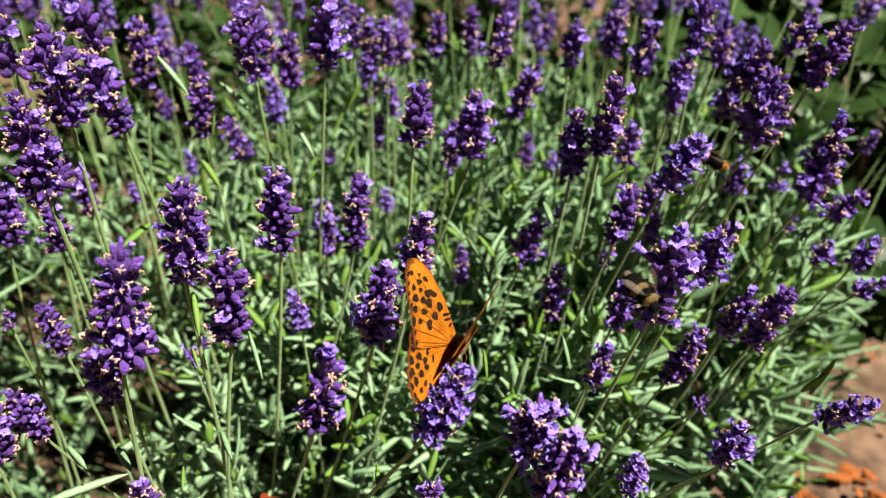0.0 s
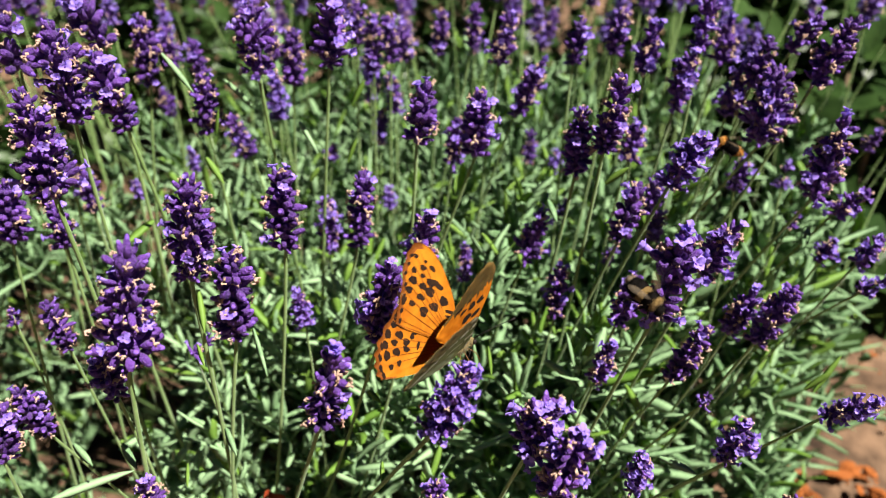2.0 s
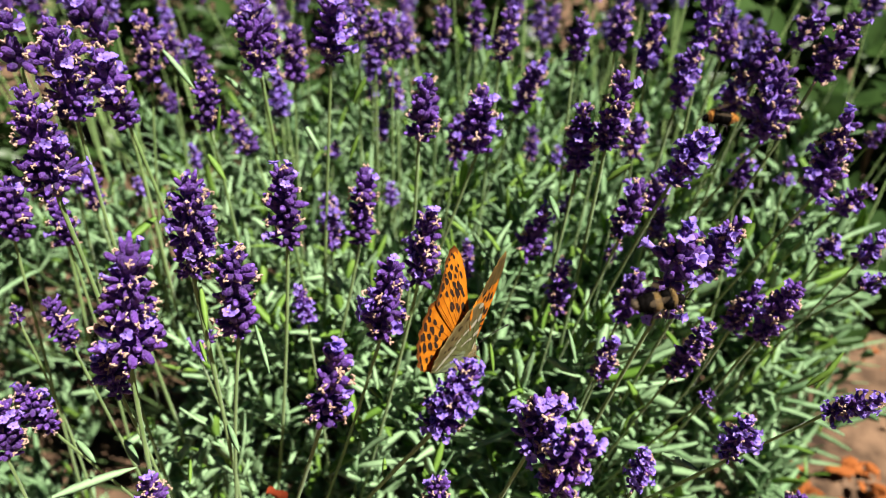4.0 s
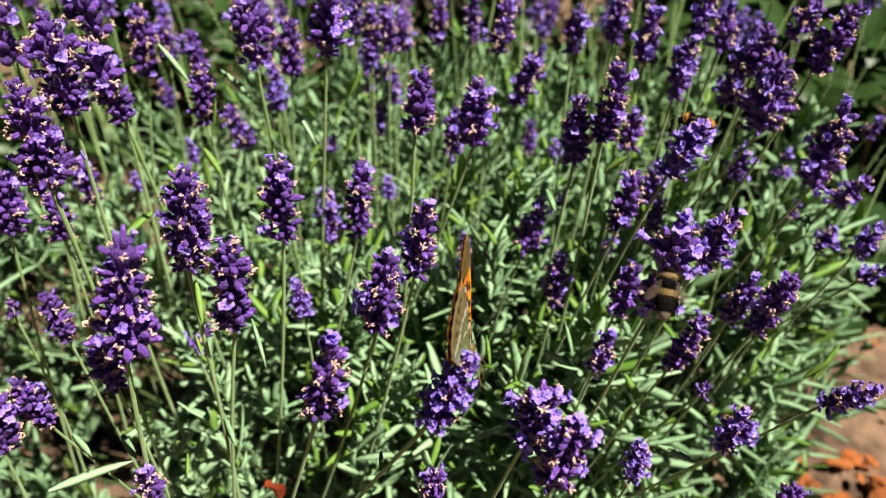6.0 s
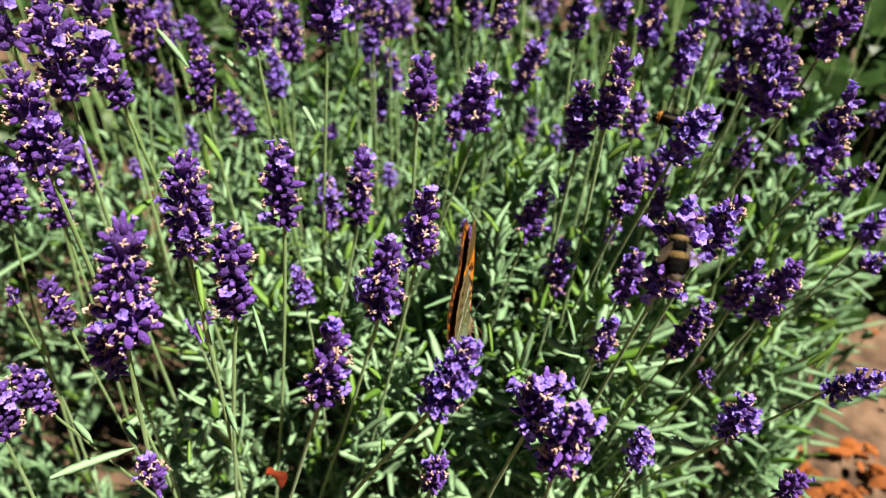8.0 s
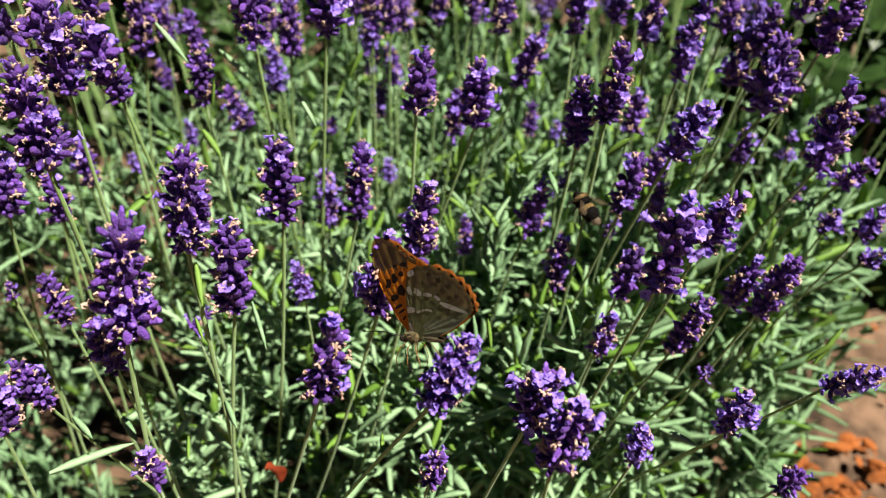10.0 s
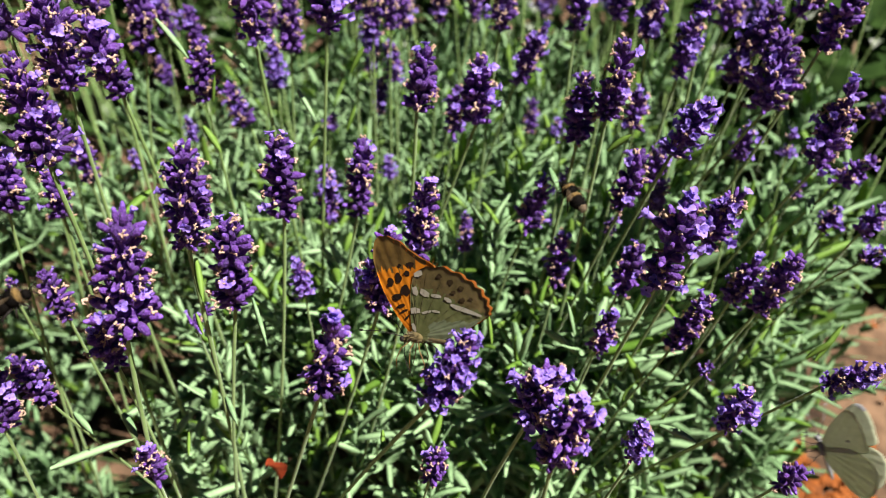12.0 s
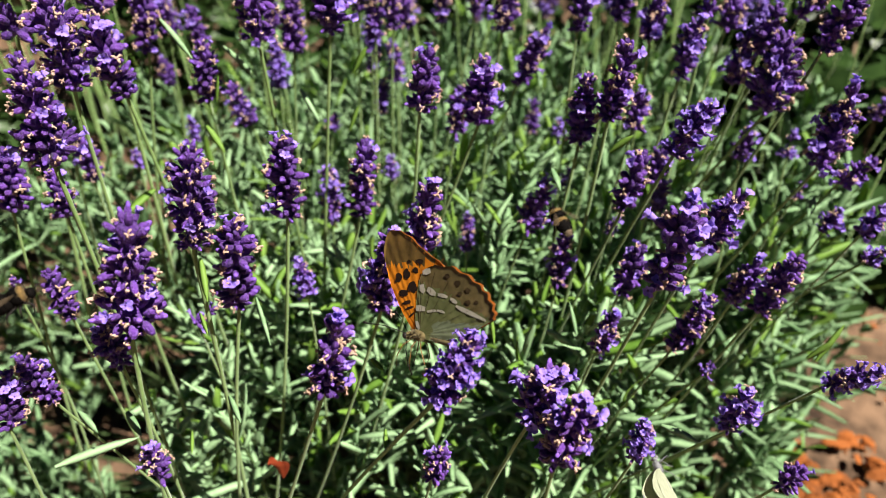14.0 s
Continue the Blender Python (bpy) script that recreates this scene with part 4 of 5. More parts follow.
UPPER_HIND = ((20.6, -9.5, 0.85, 0.8, 155), (20.2, -12.9, 0.84, 1.1, 155), (19.0, -15.9, 0.97, 1.0, 156), (16.6, -17.6, 0.9, 1.2, 136), (12.3, -16.4, 0.6, 0.75, 156),
              (18.0, -7.4, 0.94, 0.7, 154), (17.4, -10.4, 1.2, 0.9, 155), (17.2, -13.2, 0.9, 0.75, 156), (15.0, -14.7, 1.1, 0.9, 156), (13.5, -19.0, 0.66, 0.64, 157),
              (14.2, -5.5, 0.9, 1.15, 154), (14.0, -7.7, 0.6, 0.8, 155), (14.4, -10.3, 0.95, 0.9, 155), (13.1, -11.8, 1.0, 0.7, 156), (10.8, -8.2, 0.4, 1.1, 155))
UNDER_FORE = ((17.4, 8.9, 1.45, 1.55, 94), (15.9, 12.2, 1.3, 1.4, 101), (19.0, 5.3, 1.25, 0.85, 94), (13.9, 6.0, 2.0, 1.65, 95), (11.7, 9.5, 2.0, 0.9, 95), (10.8, 10.2, 1.5, 0.35, 95),
              (9.0, 8.0, 2.1, 0.55, 110), (7.6, 6.7, 2.0, 0.37, 114), (5.8, 5.4, 1.2, 0.35, 130), (14.8, 13.2, 0.6, 0.6, 95), (21.8, 3.8, 1.6, 0.7, 93), (21.2, 8.3, 0.8, 0.45, 93))
UNDER_HIND = ((19.4, -9.4, 1.1, 0.8, 103), (18.5, -13.4, 1.0, 0.75, 103), (16.8, -10.9, 0.9, 0.55, 103), (15.4, -14.3, 1.05, 0.65, 104), (16.4, -17.2, 0.8, 0.5, 104), (20.2, -5.1, 1.05, 0.65, 102))
OVALS_FORE = [(0, x, y, a * 1.2, b * 1.2, turn, 2) for x, y, a, b, turn in UPPER_FORE] + [(1, *p, 2) for p in UNDER_FORE]
OVALS_HIND = [(0, x, y, a * 1.2, b * 1.2, turn, 2) for x, y, a, b, turn in UPPER_HIND] + [(1, *p, 8) for p in UNDER_HIND]


def fritillary_marks_fore():
    out = [(0, 0.945, 0.415 + 0.245 * k / 6, 0.45, 0.75, 0, 2) for k in range(7)]
    return out + [(0, 0.58, 0.34 + 0.045 * k, 11.5, 0.09, 0, 6) for k in range(9)]


def fritillary_marks_hind():
    out = [(0, 0.95, 0.33 + 0.38 * k / 6, 0.5, 1.0, 0, 2) for k in range(7)]
    out += [(0, 0.56, 0.20 + 0.055 * k, 9.0, 0.07, 0, 5) for k in range(9)]
    return out + [(1, 0.55, 0.18 + 0.07 * k, 8.0, 0.03, 0, 8) for k in range(7)]


def zone_fore(r, s, under, p):
    """Orange with a brown rim and a dusky root above; with an olive tip below."""
    if not under and ((r > 0.95 and 0.30 < s < 0.74) or r > 0.985 or r < 0.12):
        return 6
    return 4 if under and p.x + 0.25 * p.y > 22.4 + 0.8 * math.sin(p.y * 1.3) + 0.4 * math.sin(p.y * 4.1) else int(under)


def zone_hind(r, s, under, p):
    """Orange above; below grey-green, brown outside the silver band, blue-green at the inner edge."""
    if not under:
        return 5 if (r > 0.95 and 0.26 < s < 0.78) or r < 0.14 else 0
    if p.x > 15.0 + 0.09 * min(0.0, p.y + 6) + 0.25 * math.sin(p.y * 2.3):
        return 4
    return 7 if p.y < -3 and p.x < 5.6 - 0.27 * p.y - 0.3 * math.sin(p.y) else 1


def hairy(bm, m, rx, ry, rz, count, ln, rng, mi=0):
    """Short hairs standing on a rounded body."""
    for _ in range(count):
        a, c = rng.uniform(0, 6.283), rng.uniform(-1, 1)
        s = math.sqrt(1 - c * c)
        nrm = Vector((s * math.cos(a), s * math.sin(a), c))
        p = Vector((nrm.x * rx, nrm.y * ry, nrm.z * rz))
        d = (nrm + Vector((rng.uniform(-0.4, 0.4), rng.uniform(-0.6, 0.1), rng.uniform(-0.4, 0.4)))).normalized() * ln * rng.uniform(0.6, 1.3)
        o = nrm.orthogonal().normalized() * ln * 0.09
        tri = [bm.verts.new(m @ (p - o)), bm.verts.new(m @ (p + o)), bm.verts.new(m @ (p + d))]
        f = bm.faces.new(tri)
        f.material_index = mi


def leg_of(parent, points, r, material):
    bm = bmesh.new()
    tube(bm, [Vector(p) * MM for p in points], [r * MM] * (len(points) - 1) + [r * 0.5 * MM], 5)
    return part("leg", bm, material, parent)


def build_butterfly(name, label, fore, hind, mats_f, mats_h, zf, zh, marks_f, marks_h, scallop, fur, dark, size=1.0, bands=((), ()), ovals=((), ()), antenna_to=((6.5, 20, 5), (-6.5, 20, 3))):
    thing = tagged(new(name), label, "butterfly")
    rng = random.Random(31)
    bm = bmesh.new()
    blob(bm, pose(0, 2 * MM, 1.5 * MM, 90, 0, 0), 1.8 * MM, 1.9 * MM, 3.8 * MM, 12, 8)
    hairy(bm, pose(0, 2 * MM, 1.5 * MM), 1.8 * MM, 3.8 * MM, 1.9 * MM, 420, 0.9 * MM, rng)
    part("thorax", bm, fur, thing, "furry tawny thorax" if fur == M_FUR else "")
    bm = bmesh.new()
    blob(bm, pose(0, -6.2 * MM, 1.4 * MM, 90, 0, 0), 0.95 * MM, 1.1 * MM, 6.2 * MM, 12, 9)
    hairy(bm, pose(0, -6.2 * MM, 1.4 * MM), 0.95 * MM, 6.0 * MM, 1.1 * MM, 260, 0.5 * MM, rng)
    part("abdomen", bm, fur, thing)
    bm = bmesh.new()
    blob(bm, pose(0, 6.6 * MM, 0.5 * MM), 1.5 * MM, 1.3 * MM, 1.3 * MM, 10, 6)
    hairy(bm, pose(0, 6.6 * MM, 0.5 * MM), 1.4 * MM, 1.2 * MM, 1.2 * MM, 90, 0.55 * MM, rng)
    head = part("head", bm, fur, thing)
    for s in (-1, 1):
        bm = bmesh.new()
        blob(bm, pose(s * 1.2 * MM, 7.0 * MM, 0.6 * MM), 0.75 * MM, 0.85 * MM, 0.95 * MM, 8, 6)
        part("eye", bm, dark, head, "dark round eye")
    for tip in antenna_to:
        bm = bmesh.new()
        t = Vector(tip)
        o = Vector((0.5 * (1 if t.x > 0 else -1), 7.6, 1.2))
        tube(bm, [o * MM, (o.lerp(t, 0.5) + Vector((0, 0, 0.6))) * MM, o.lerp(t, 0.9) * MM, o.lerp(t, 0.95) * MM, t * MM], [0.15 * MM, 0.13 * MM, 0.13 * MM, 0.36 * MM, 0.3 * MM], 6)
        part("antenna", bm, dark, thing, "thin dark clubbed antenna")
    bm = bmesh.new()
    tube(bm, [(0, 7.4 * MM, -0.4 * MM), (0, 7.6 * MM, -4 * MM), (0, 6.4 * MM, -8 * MM), (0.5 * MM, 5 * MM, -11 * MM)], [0.16 * MM] * 4, 5)
    part("proboscis", bm, dark, thing)
    for s in (-1, 1):
        for y, yy in ((4.0, 7.0), (2.2, 1.5), (0.6, -4.5)):
            leg_of(thing, ((s * 0.9, y, 0.2), (s * 3.2, (y + yy) / 2, -1.6), (s * 4.0, yy, -5.0), (s * 3.4, yy + 0.6, -8.5)), 0.15, M_LIMB if fur == M_FUR else dark)
    thing.scale = (size,) * 3
    wings = {}
    for s, tag in ((-1, "left"), (1, "right")):
        wings["f" + tag] = build_wing("forewing", thing, fore, s, mats_f, zf, marks_f, scallop * 0.4, (5, 9), 0.0, bands[0], ovals[0])
        wings["h" + tag] = build_wing("hindwing", thing, hind, s, mats_h, zh, marks_h, scallop, (5, 12), -0.25, bands[1], ovals[1])
    return thing, wings


frit, frit_wings = build_butterfly(
    "fritillary_butterfly", "orange butterfly with black spots and silvery-green undersides on lavender", FORE, HIND,
    [M_ORANGE, M_UNDER_F, M_SPOT, M_SILVER, M_OLIVE, M_EDGE, M_VEIN, M_EDGE], [M_ORANGE, M_MOSS, M_SPOT, M_SILVER, M_RUSSET, M_VEIN, M_EDGE, M_ANAL, M_UMBER, M_EDGE],
    zone_fore, zone_hind, fritillary_marks_fore(), fritillary_marks_hind(), 0.015, M_FUR, M_BLACK, 1.0, ((), BANDS_HIND), (OVALS_FORE, OVALS_HIND))
brim, brim_wings = build_butterfly(
    "yellow_butterfly", "pale lemon-green butterfly in flight beside the lavender", ROUND_FORE, ROUND_HIND,
    [M_LEMON, M_LEMON], [M_LEMON, M_LEMON], lambda r, s, u, p: 0, lambda r, s, u, p: 0,
    [(u, 0.55, 0.45, 0.5, 0.5, 0, 0) for u in (0, 1)], [(u, 0.5, 0.4, 0.6, 0.6, 0, 0) for u in (0, 1)], 0.0, M_FUR, M_GREY, 0.70)
cabb, cabb_wings = build_butterfly(
    "white_butterfly", "white butterfly with small dark wing spots", ROUND_FORE, ROUND_HIND,
    [M_WHITE, M_GREY, M_WHITE], [M_WHITE, M_GREY, M_WHITE], lambda r, s, u, p: 1 if r > 0.93 and 0.28 < s < 0.38 and not u else 0, lambda r, s, u, p: 0,
    [(u, 0.62, 0.50, 0.6, 0.6, 0, 1) for u in (0, 1)], [(0, 0.75, 0.22, 0.8, 0.8, 0, 1)], 0.0, M_GREY, M_GREY, 0.69)


# ---- bumblebees ----
M_BEE_BLACK = mat("black_fur", (0.0012, 0.001, 0.001), (0.005, 0.004, 0.0035), 1500, 0.8, 0.5, 0.0, 0.0)
M_BEE_BLACK.node_tree.nodes["Principled BSDF"].inputs["Specular IOR Level"].default_value = 0.05
M_BEE_GOLD = mat("golden_fur", (0.07, 0.042, 0.010), (0.16, 0.10, 0.032), 1500, 0.85, 0.5, 0.0, 0.1)
M_BEE_ORANGE = mat("orange_fur", (0.26, 0.10, 0.012), (0.42, 0.19, 0.035), 1500, 0.85, 0.5, 0.0, 0.1)
M_BEE_PALE = mat("pale_fur", (0.07, 0.05, 0.03), (0.15, 0.11, 0.07), 1500, 0.85, 0.5, 0.0, 0.1)
M_BEE_WING = mat("smoky_wing", (0.07, 0.05, 0.03), (0.13, 0.095, 0.06), 900, 0.3, 0.1)
M_BEE_WING.node_tree.nodes["Principled BSDF"].inputs["Alpha"].default_value = 0.12
M_BEE_WING.node_tree.nodes["Principled BSDF"].inputs["Specular IOR Level"].default_value = 0.05


def build_bee(label, collar, tail, size, rear=None, waist=None):
    bee = tagged(new("bumblebee"), label, "bumblebee", "bumblebees")
    rng = random.Random(int(size * 9000))
    k = size / 12 * MM
    bm = bmesh.new()
    blob(bm, pose(0, 1.6 * k, 0, 90, 0, 0), 2.9 * k, 2.7 * k, 2.7 * k, 12, 8)
    hairy(bm, pose(0, 1.6 * k, 0), 2.9 * k, 2.7 * k, 2.7 * k, 900, 0.8 * k, rng)
    part("thorax", bm, M_BEE_BLACK, bee)
    bm = bmesh.new()
    blob(bm, pose(0, 2.9 * k, 0.3 * k, 90, 0, 0), 2.75 * k, 2.6 * k, 1.3 * k, 12, 6)
    hairy(bm, pose(0, 2.9 * k, 0.3 * k), 2.75 * k, 1.3 * k, 2.6 * k, 500, 0.7 * k, rng)
    part("collar", bm, collar, bee, "band of golden fur")
    for y, r, m in ((-1.6, 3.1, waist or M_BEE_BLACK), (-2.9, 3.15, M_BEE_BLACK), (-3.9, 3.05, M_BEE_BLACK), (-5.0, 2.7, rear or M_BEE_BLACK), (-6.3, 1.8, tail or M_BEE_ORANGE)):
        bm = bmesh.new()
        blob(bm, pose(0, y * k, -0.4 * k, 90, 0, 0), r * k, r * 0.88 * k, 2.2 * k, 12, 6)
        hairy(bm, pose(0, y * k, -0.4 * k), r * k, 2.2 * k, r * 0.88 * k, 420, 0.7 * k, rng)
        part("abdomen_band", bm, m, bee)
    bm = bmesh.new()
    blob(bm, pose(0, 5.0 * k, -0.7 * k), 1.6 * k, 1.3 * k, 1.7 * k, 10, 6)
    hairy(bm, pose(0, 5.0 * k, -0.7 * k), 1.6 * k, 1.3 * k, 1.7 * k, 160, 0.6 * k, rng)
    part("head", bm, M_BEE_BLACK, bee)
    for s in (-1, 1):
        bm = bmesh.new()
        tube(bm, [(s * 0.6 * k, 6 * k, -0.3 * k), (s * 1.4 * k, 7.4 * k, 0.2 * k), (s * 2.4 * k, 8.2 * k, -0.6 * k)], [0.18 * k] * 3, 5)
        part("antenna", bm, M_BLACK, bee)
        for y, yy in ((2.8, 4.5), (1.4, 0.8), (0.4, -3.2)):
            leg_of(bee, ((s * 1.8 * k / MM, y * k / MM, -1.6 * k / MM), (s * 3.6 * k / MM, yy * k / MM, -2.4 * k / MM), (s * 3.8 * k / MM, (yy - 1) * k / MM, -5.0 * k / MM)), 0.35 * k / MM, M_BLACK)
        for ln, wd, y in ((7.6, 2.6, 1.9), (5.6, 2.0, 0.6)):
            bm = bmesh.new()
            m = pose(s * 1.8 * k, y * k, 2.3 * k, 10, -s * 14, -s * 152)
            rim = []
            for lay in (0.04, -0.04):
                row = []
                for q in range(14):
                    a = 2 * math.pi * q / 14
                    u = 0.5 - 0.5 * math.cos(a)
                    row.append(bm.verts.new(m @ Vector((0, u * ln * k, lay * k)) + m.to_3x3() @ Vector((math.sin(a) * wd * 0.5 * k * (0.5 + 0.6 * u), 0, 0))))
                rim.append(row)
            bm.faces.new(rim[0])
            bm.faces.new(rim[1][::-1])
            for q in range(14):
                bm.faces.new((rim[0][q], rim[1][q], rim[1][(q + 1) % 14], rim[0][(q + 1) % 14]))
            part("wing", bm, M_BEE_WING, bee, "smoky translucent wing")
    return bee


bee_a = build_bee("black bumblebee with golden bands and a pale tail on lavender", M_BEE_GOLD, M_BEE_PALE, 11.2, None, M_BEE_GOLD)
bee_b = build_bee("small bumblebee with orange fur visiting the lavender", M_BEE_ORANGE, None, 10.5, M_BEE_ORANGE)
bee_c = build_bee("dark bumblebee with a dull golden collar near the lavender", M_BEE_GOLD, M_BEE_PALE, 10.5)


# ---- what moves ----
def flap(wings, rows):
    """rows: seconds, left lift, right lift, sweep and, where it differs, the hindwings' sweep and further lifts. Keys the four wings about their hinges."""
    for tag, s in (("left", -1), ("right", 1)):
        for pre, share in (("f", 1.0), ("h", 0.5)):
            keyed = []
            for t, lift_l, lift_r, sweep, *hind in rows:
                lift = lift_l if s < 0 else lift_r
                if pre == "h" and len(hind) > 1:
                    lift += hind[1] if s < 0 else hind[2]
                if hind and pre == "h":
                    sweep, share = hind[0], 1.0
                keyed.append((t, pose(s * 0.55 * MM, 0, 1.0 * MM) @ Matrix.Rotation(radians(-s * lift), 4, "Y") @ Matrix.Rotation(radians(s * sweep * share), 4, "Z")))
            walk(wings[pre + tag], keyed)


def turned(x, y, z, yaw, pitch, roll):
    return Matrix.Translation((x, y, z)) @ Matrix.Rotation(radians(yaw), 4, "Z") @ Matrix.Rotation(radians(pitch), 4, "X") @ Matrix.Rotation(radians(roll), 4, "Y")


def motions():
    walk(frit, [
        (0.0, turned(0.0055, 0.1524, 0.3471, -24.2, -5.1, 18.1)),
        (0.1, turned(0.0055, 0.1519, 0.3466, -17.8, -6.1, 14.3)),
        (0.2, turned(0.0055, 0.1493, 0.3468, -20.3, -7.5, 9.8)),
        (0.3, turned(0.0052, 0.1481, 0.3479, -24.3, -7.4, 6.3)),
        (0.4, turned(0.0045, 0.1471, 0.3495, -28.0, -10.4, 3.3)),
        (0.5, turned(0.0043, 0.1473, 0.3504, -28.3, -10.7, -0.6)),
        (0.6, turned(0.0043, 0.1473, 0.3499, -26.1, -15.2, -0.6)),
        (0.7, turned(0.0039, 0.1460, 0.3509, -23.5, -14.0, -0.1)),
        (0.8, turned(0.0038, 0.1459, 0.3511, -25.1, -11.5, 0.2)),
        (0.9, turned(0.0036, 0.1461, 0.3507, -21.7, -7.5, -0.6)),
        (1.0, turned(0.0043, 0.1458, 0.3496, -31.1, -3.3, -3.4)),
        (1.1, turned(0.0040, 0.1461, 0.3472, -32.6, -2.2, -3.1)),
        (1.2, turned(0.0026, 0.1486, 0.3459, -29.0, -0.4, -1.3)),
        (1.3, turned(0.0008, 0.1498, 0.3472, -26.2, 2.2, 2.5)),
        (1.4, turned(0.0002, 0.1488, 0.3488, -25.8, -6.1, 4.7)),
        (1.5, turned(0.0012, 0.1487, 0.3507, -31.9, 0.1, 5.7)),
        (1.6, turned(0.0015, 0.1461, 0.3520, -29.7, -6.1, 6.1)),
        (1.7, turned(0.0014, 0.1459, 0.3523, -32.5, -5.5, 6.4)),
        (1.8, turned(0.0012, 0.1450, 0.3529, -30.2, -4.8, 6.3)),
        (1.9, turned(0.0025, 0.1444, 0.3532, -30.9, -4.0, 5.8)),
        (2.0, turned(0.0035, 0.1460, 0.3515, -40.2, -0.4, 3.3)),
        (2.1, turned(0.0043, 0.1483, 0.3497, -40.3, 1.4, 3.0)),
        (2.2, turned(0.0052, 0.1510, 0.3486, -38.3, 2.7, 1.9)),
        (2.3, turned(0.0070, 0.1525, 0.3471, -41.3, 0.8, 2.4)),
        (2.4, turned(0.0089, 0.1525, 0.3448, -38.1, -6.0, 1.4)),
        (2.5, turned(0.0097, 0.1551, 0.3431, -32.2, -10.8, 7.1)),
        (2.6, turned(0.0080, 0.1544, 0.3427, -20.9, -16.4, 6.6)),
        (2.7, turned(0.0082, 0.1547, 0.3412, -22.3, -18.3, 6.9)),
        (2.8, turned(0.0077, 0.1551, 0.3424, -25.1, -18.8, 7.2)),
        (2.9, turned(0.0058, 0.1527, 0.3454, -37.5, -20.4, 5.6)),
        (3.0, turned(0.0047, 0.1503, 0.3481, -33.2, -18.9, 6.1)),
        (3.1, turned(0.0041, 0.1489, 0.3489, -32.9, -18.6, 6.3)),
        (3.2, turned(0.0047, 0.1492, 0.3480, -35.1, -19.7, 6.1)),
        (5.3, turned(0.0059, 0.1447, 0.3439, -0.5, -9.1, -8.8)),
        (5.5, turned(0.0060, 0.1411, 0.3494, -3.3, -13.8, -9.1)),
        (5.7, turned(0.0065, 0.1392, 0.3521, -4.5, -14.6, -7.1)),
        (6.0, turned(0.0068, 0.1326, 0.3585, -9.8, -16.8, -7.6)),
        (6.2, turned(0.0066, 0.1309, 0.3602, -10.8, -15.7, -8.2)),
        (6.4, turned(0.0078, 0.1323, 0.3576, -12.3, -13.0, -7.2)),
        (6.6, turned(0.0069, 0.1319, 0.3589, -12.1, -15.9, -7.3)),
        (6.9, turned(0.0069, 0.1300, 0.3613, -10.3, -13.9, -9.0)),
        (7.3, turned(0.0064, 0.1311, 0.3606, -10.6, -14.2, -8.2)),
        (7.6, turned(0.0061, 0.1317, 0.3593, -6.0, -16.7, -6.2)),
        (7.8, turned(0.0058, 0.1330, 0.3578, -6.3, -16.7, -4.2)),
        (7.9, turned(0.0055, 0.1411, 0.3527, -9.0, -13.4, -4.5)),
        (8.0, turned(0.0064, 0.1497, 0.3462, -10.0, -8.9, -5.0)),
        (8.1, turned(0.0038, 0.1556, 0.3435, -4.0, -11.8, -2.0)),
        (8.2, turned(0.0034, 0.1599, 0.3421, -0.3, -15.4, -1.1)),
        (10.3, turned(-0.0078, 0.1409, 0.3495, 54.0, -28.5, 23.7)),
        (10.5, turned(-0.0071, 0.1449, 0.3435, 55.3, -26.8, 19.7)),
        (10.7, turned(-0.0054, 0.1399, 0.3523, 53.3, -22.4, 31.8)),
        (10.9, turned(-0.0071, 0.1406, 0.3485, 59.0, -25.1, 30.6)),
        (11.1, turned(-0.0056, 0.1407, 0.3497, 56.8, -28.2, 33.4)),
        (11.3, turned(-0.0048, 0.1401, 0.3526, 53.6, -27.7, 35.8)),
        (11.5, turned(-0.0061, 0.1393, 0.3520, 54.7, -26.6, 31.4)),
        (11.7, turned(-0.0072, 0.1413, 0.3484, 57.0, -24.5, 29.9)),
        (12.0, turned(-0.0067, 0.1406, 0.3485, 54.5, -24.4, 26.3)),
        (12.3, turned(-0.0055, 0.1402, 0.3498, 52.4, -23.0, 29.6)),
        (12.6, turned(-0.0070, 0.1406, 0.3490, 53.4, -26.2, 31.0)),
        (13.0, turned(-0.0056, 0.1388, 0.3512, 49.7, -22.5, 32.8)),
        (13.3, turned(-0.0067, 0.1408, 0.3489, 48.7, -21.2, 28.3)),
        (13.6, turned(-0.0061, 0.1398, 0.3491, 50.5, -21.1, 30.2)),
        (14.0, turned(-0.0069, 0.1384, 0.3513, 50.3, -22.3, 28.2)),
    ])
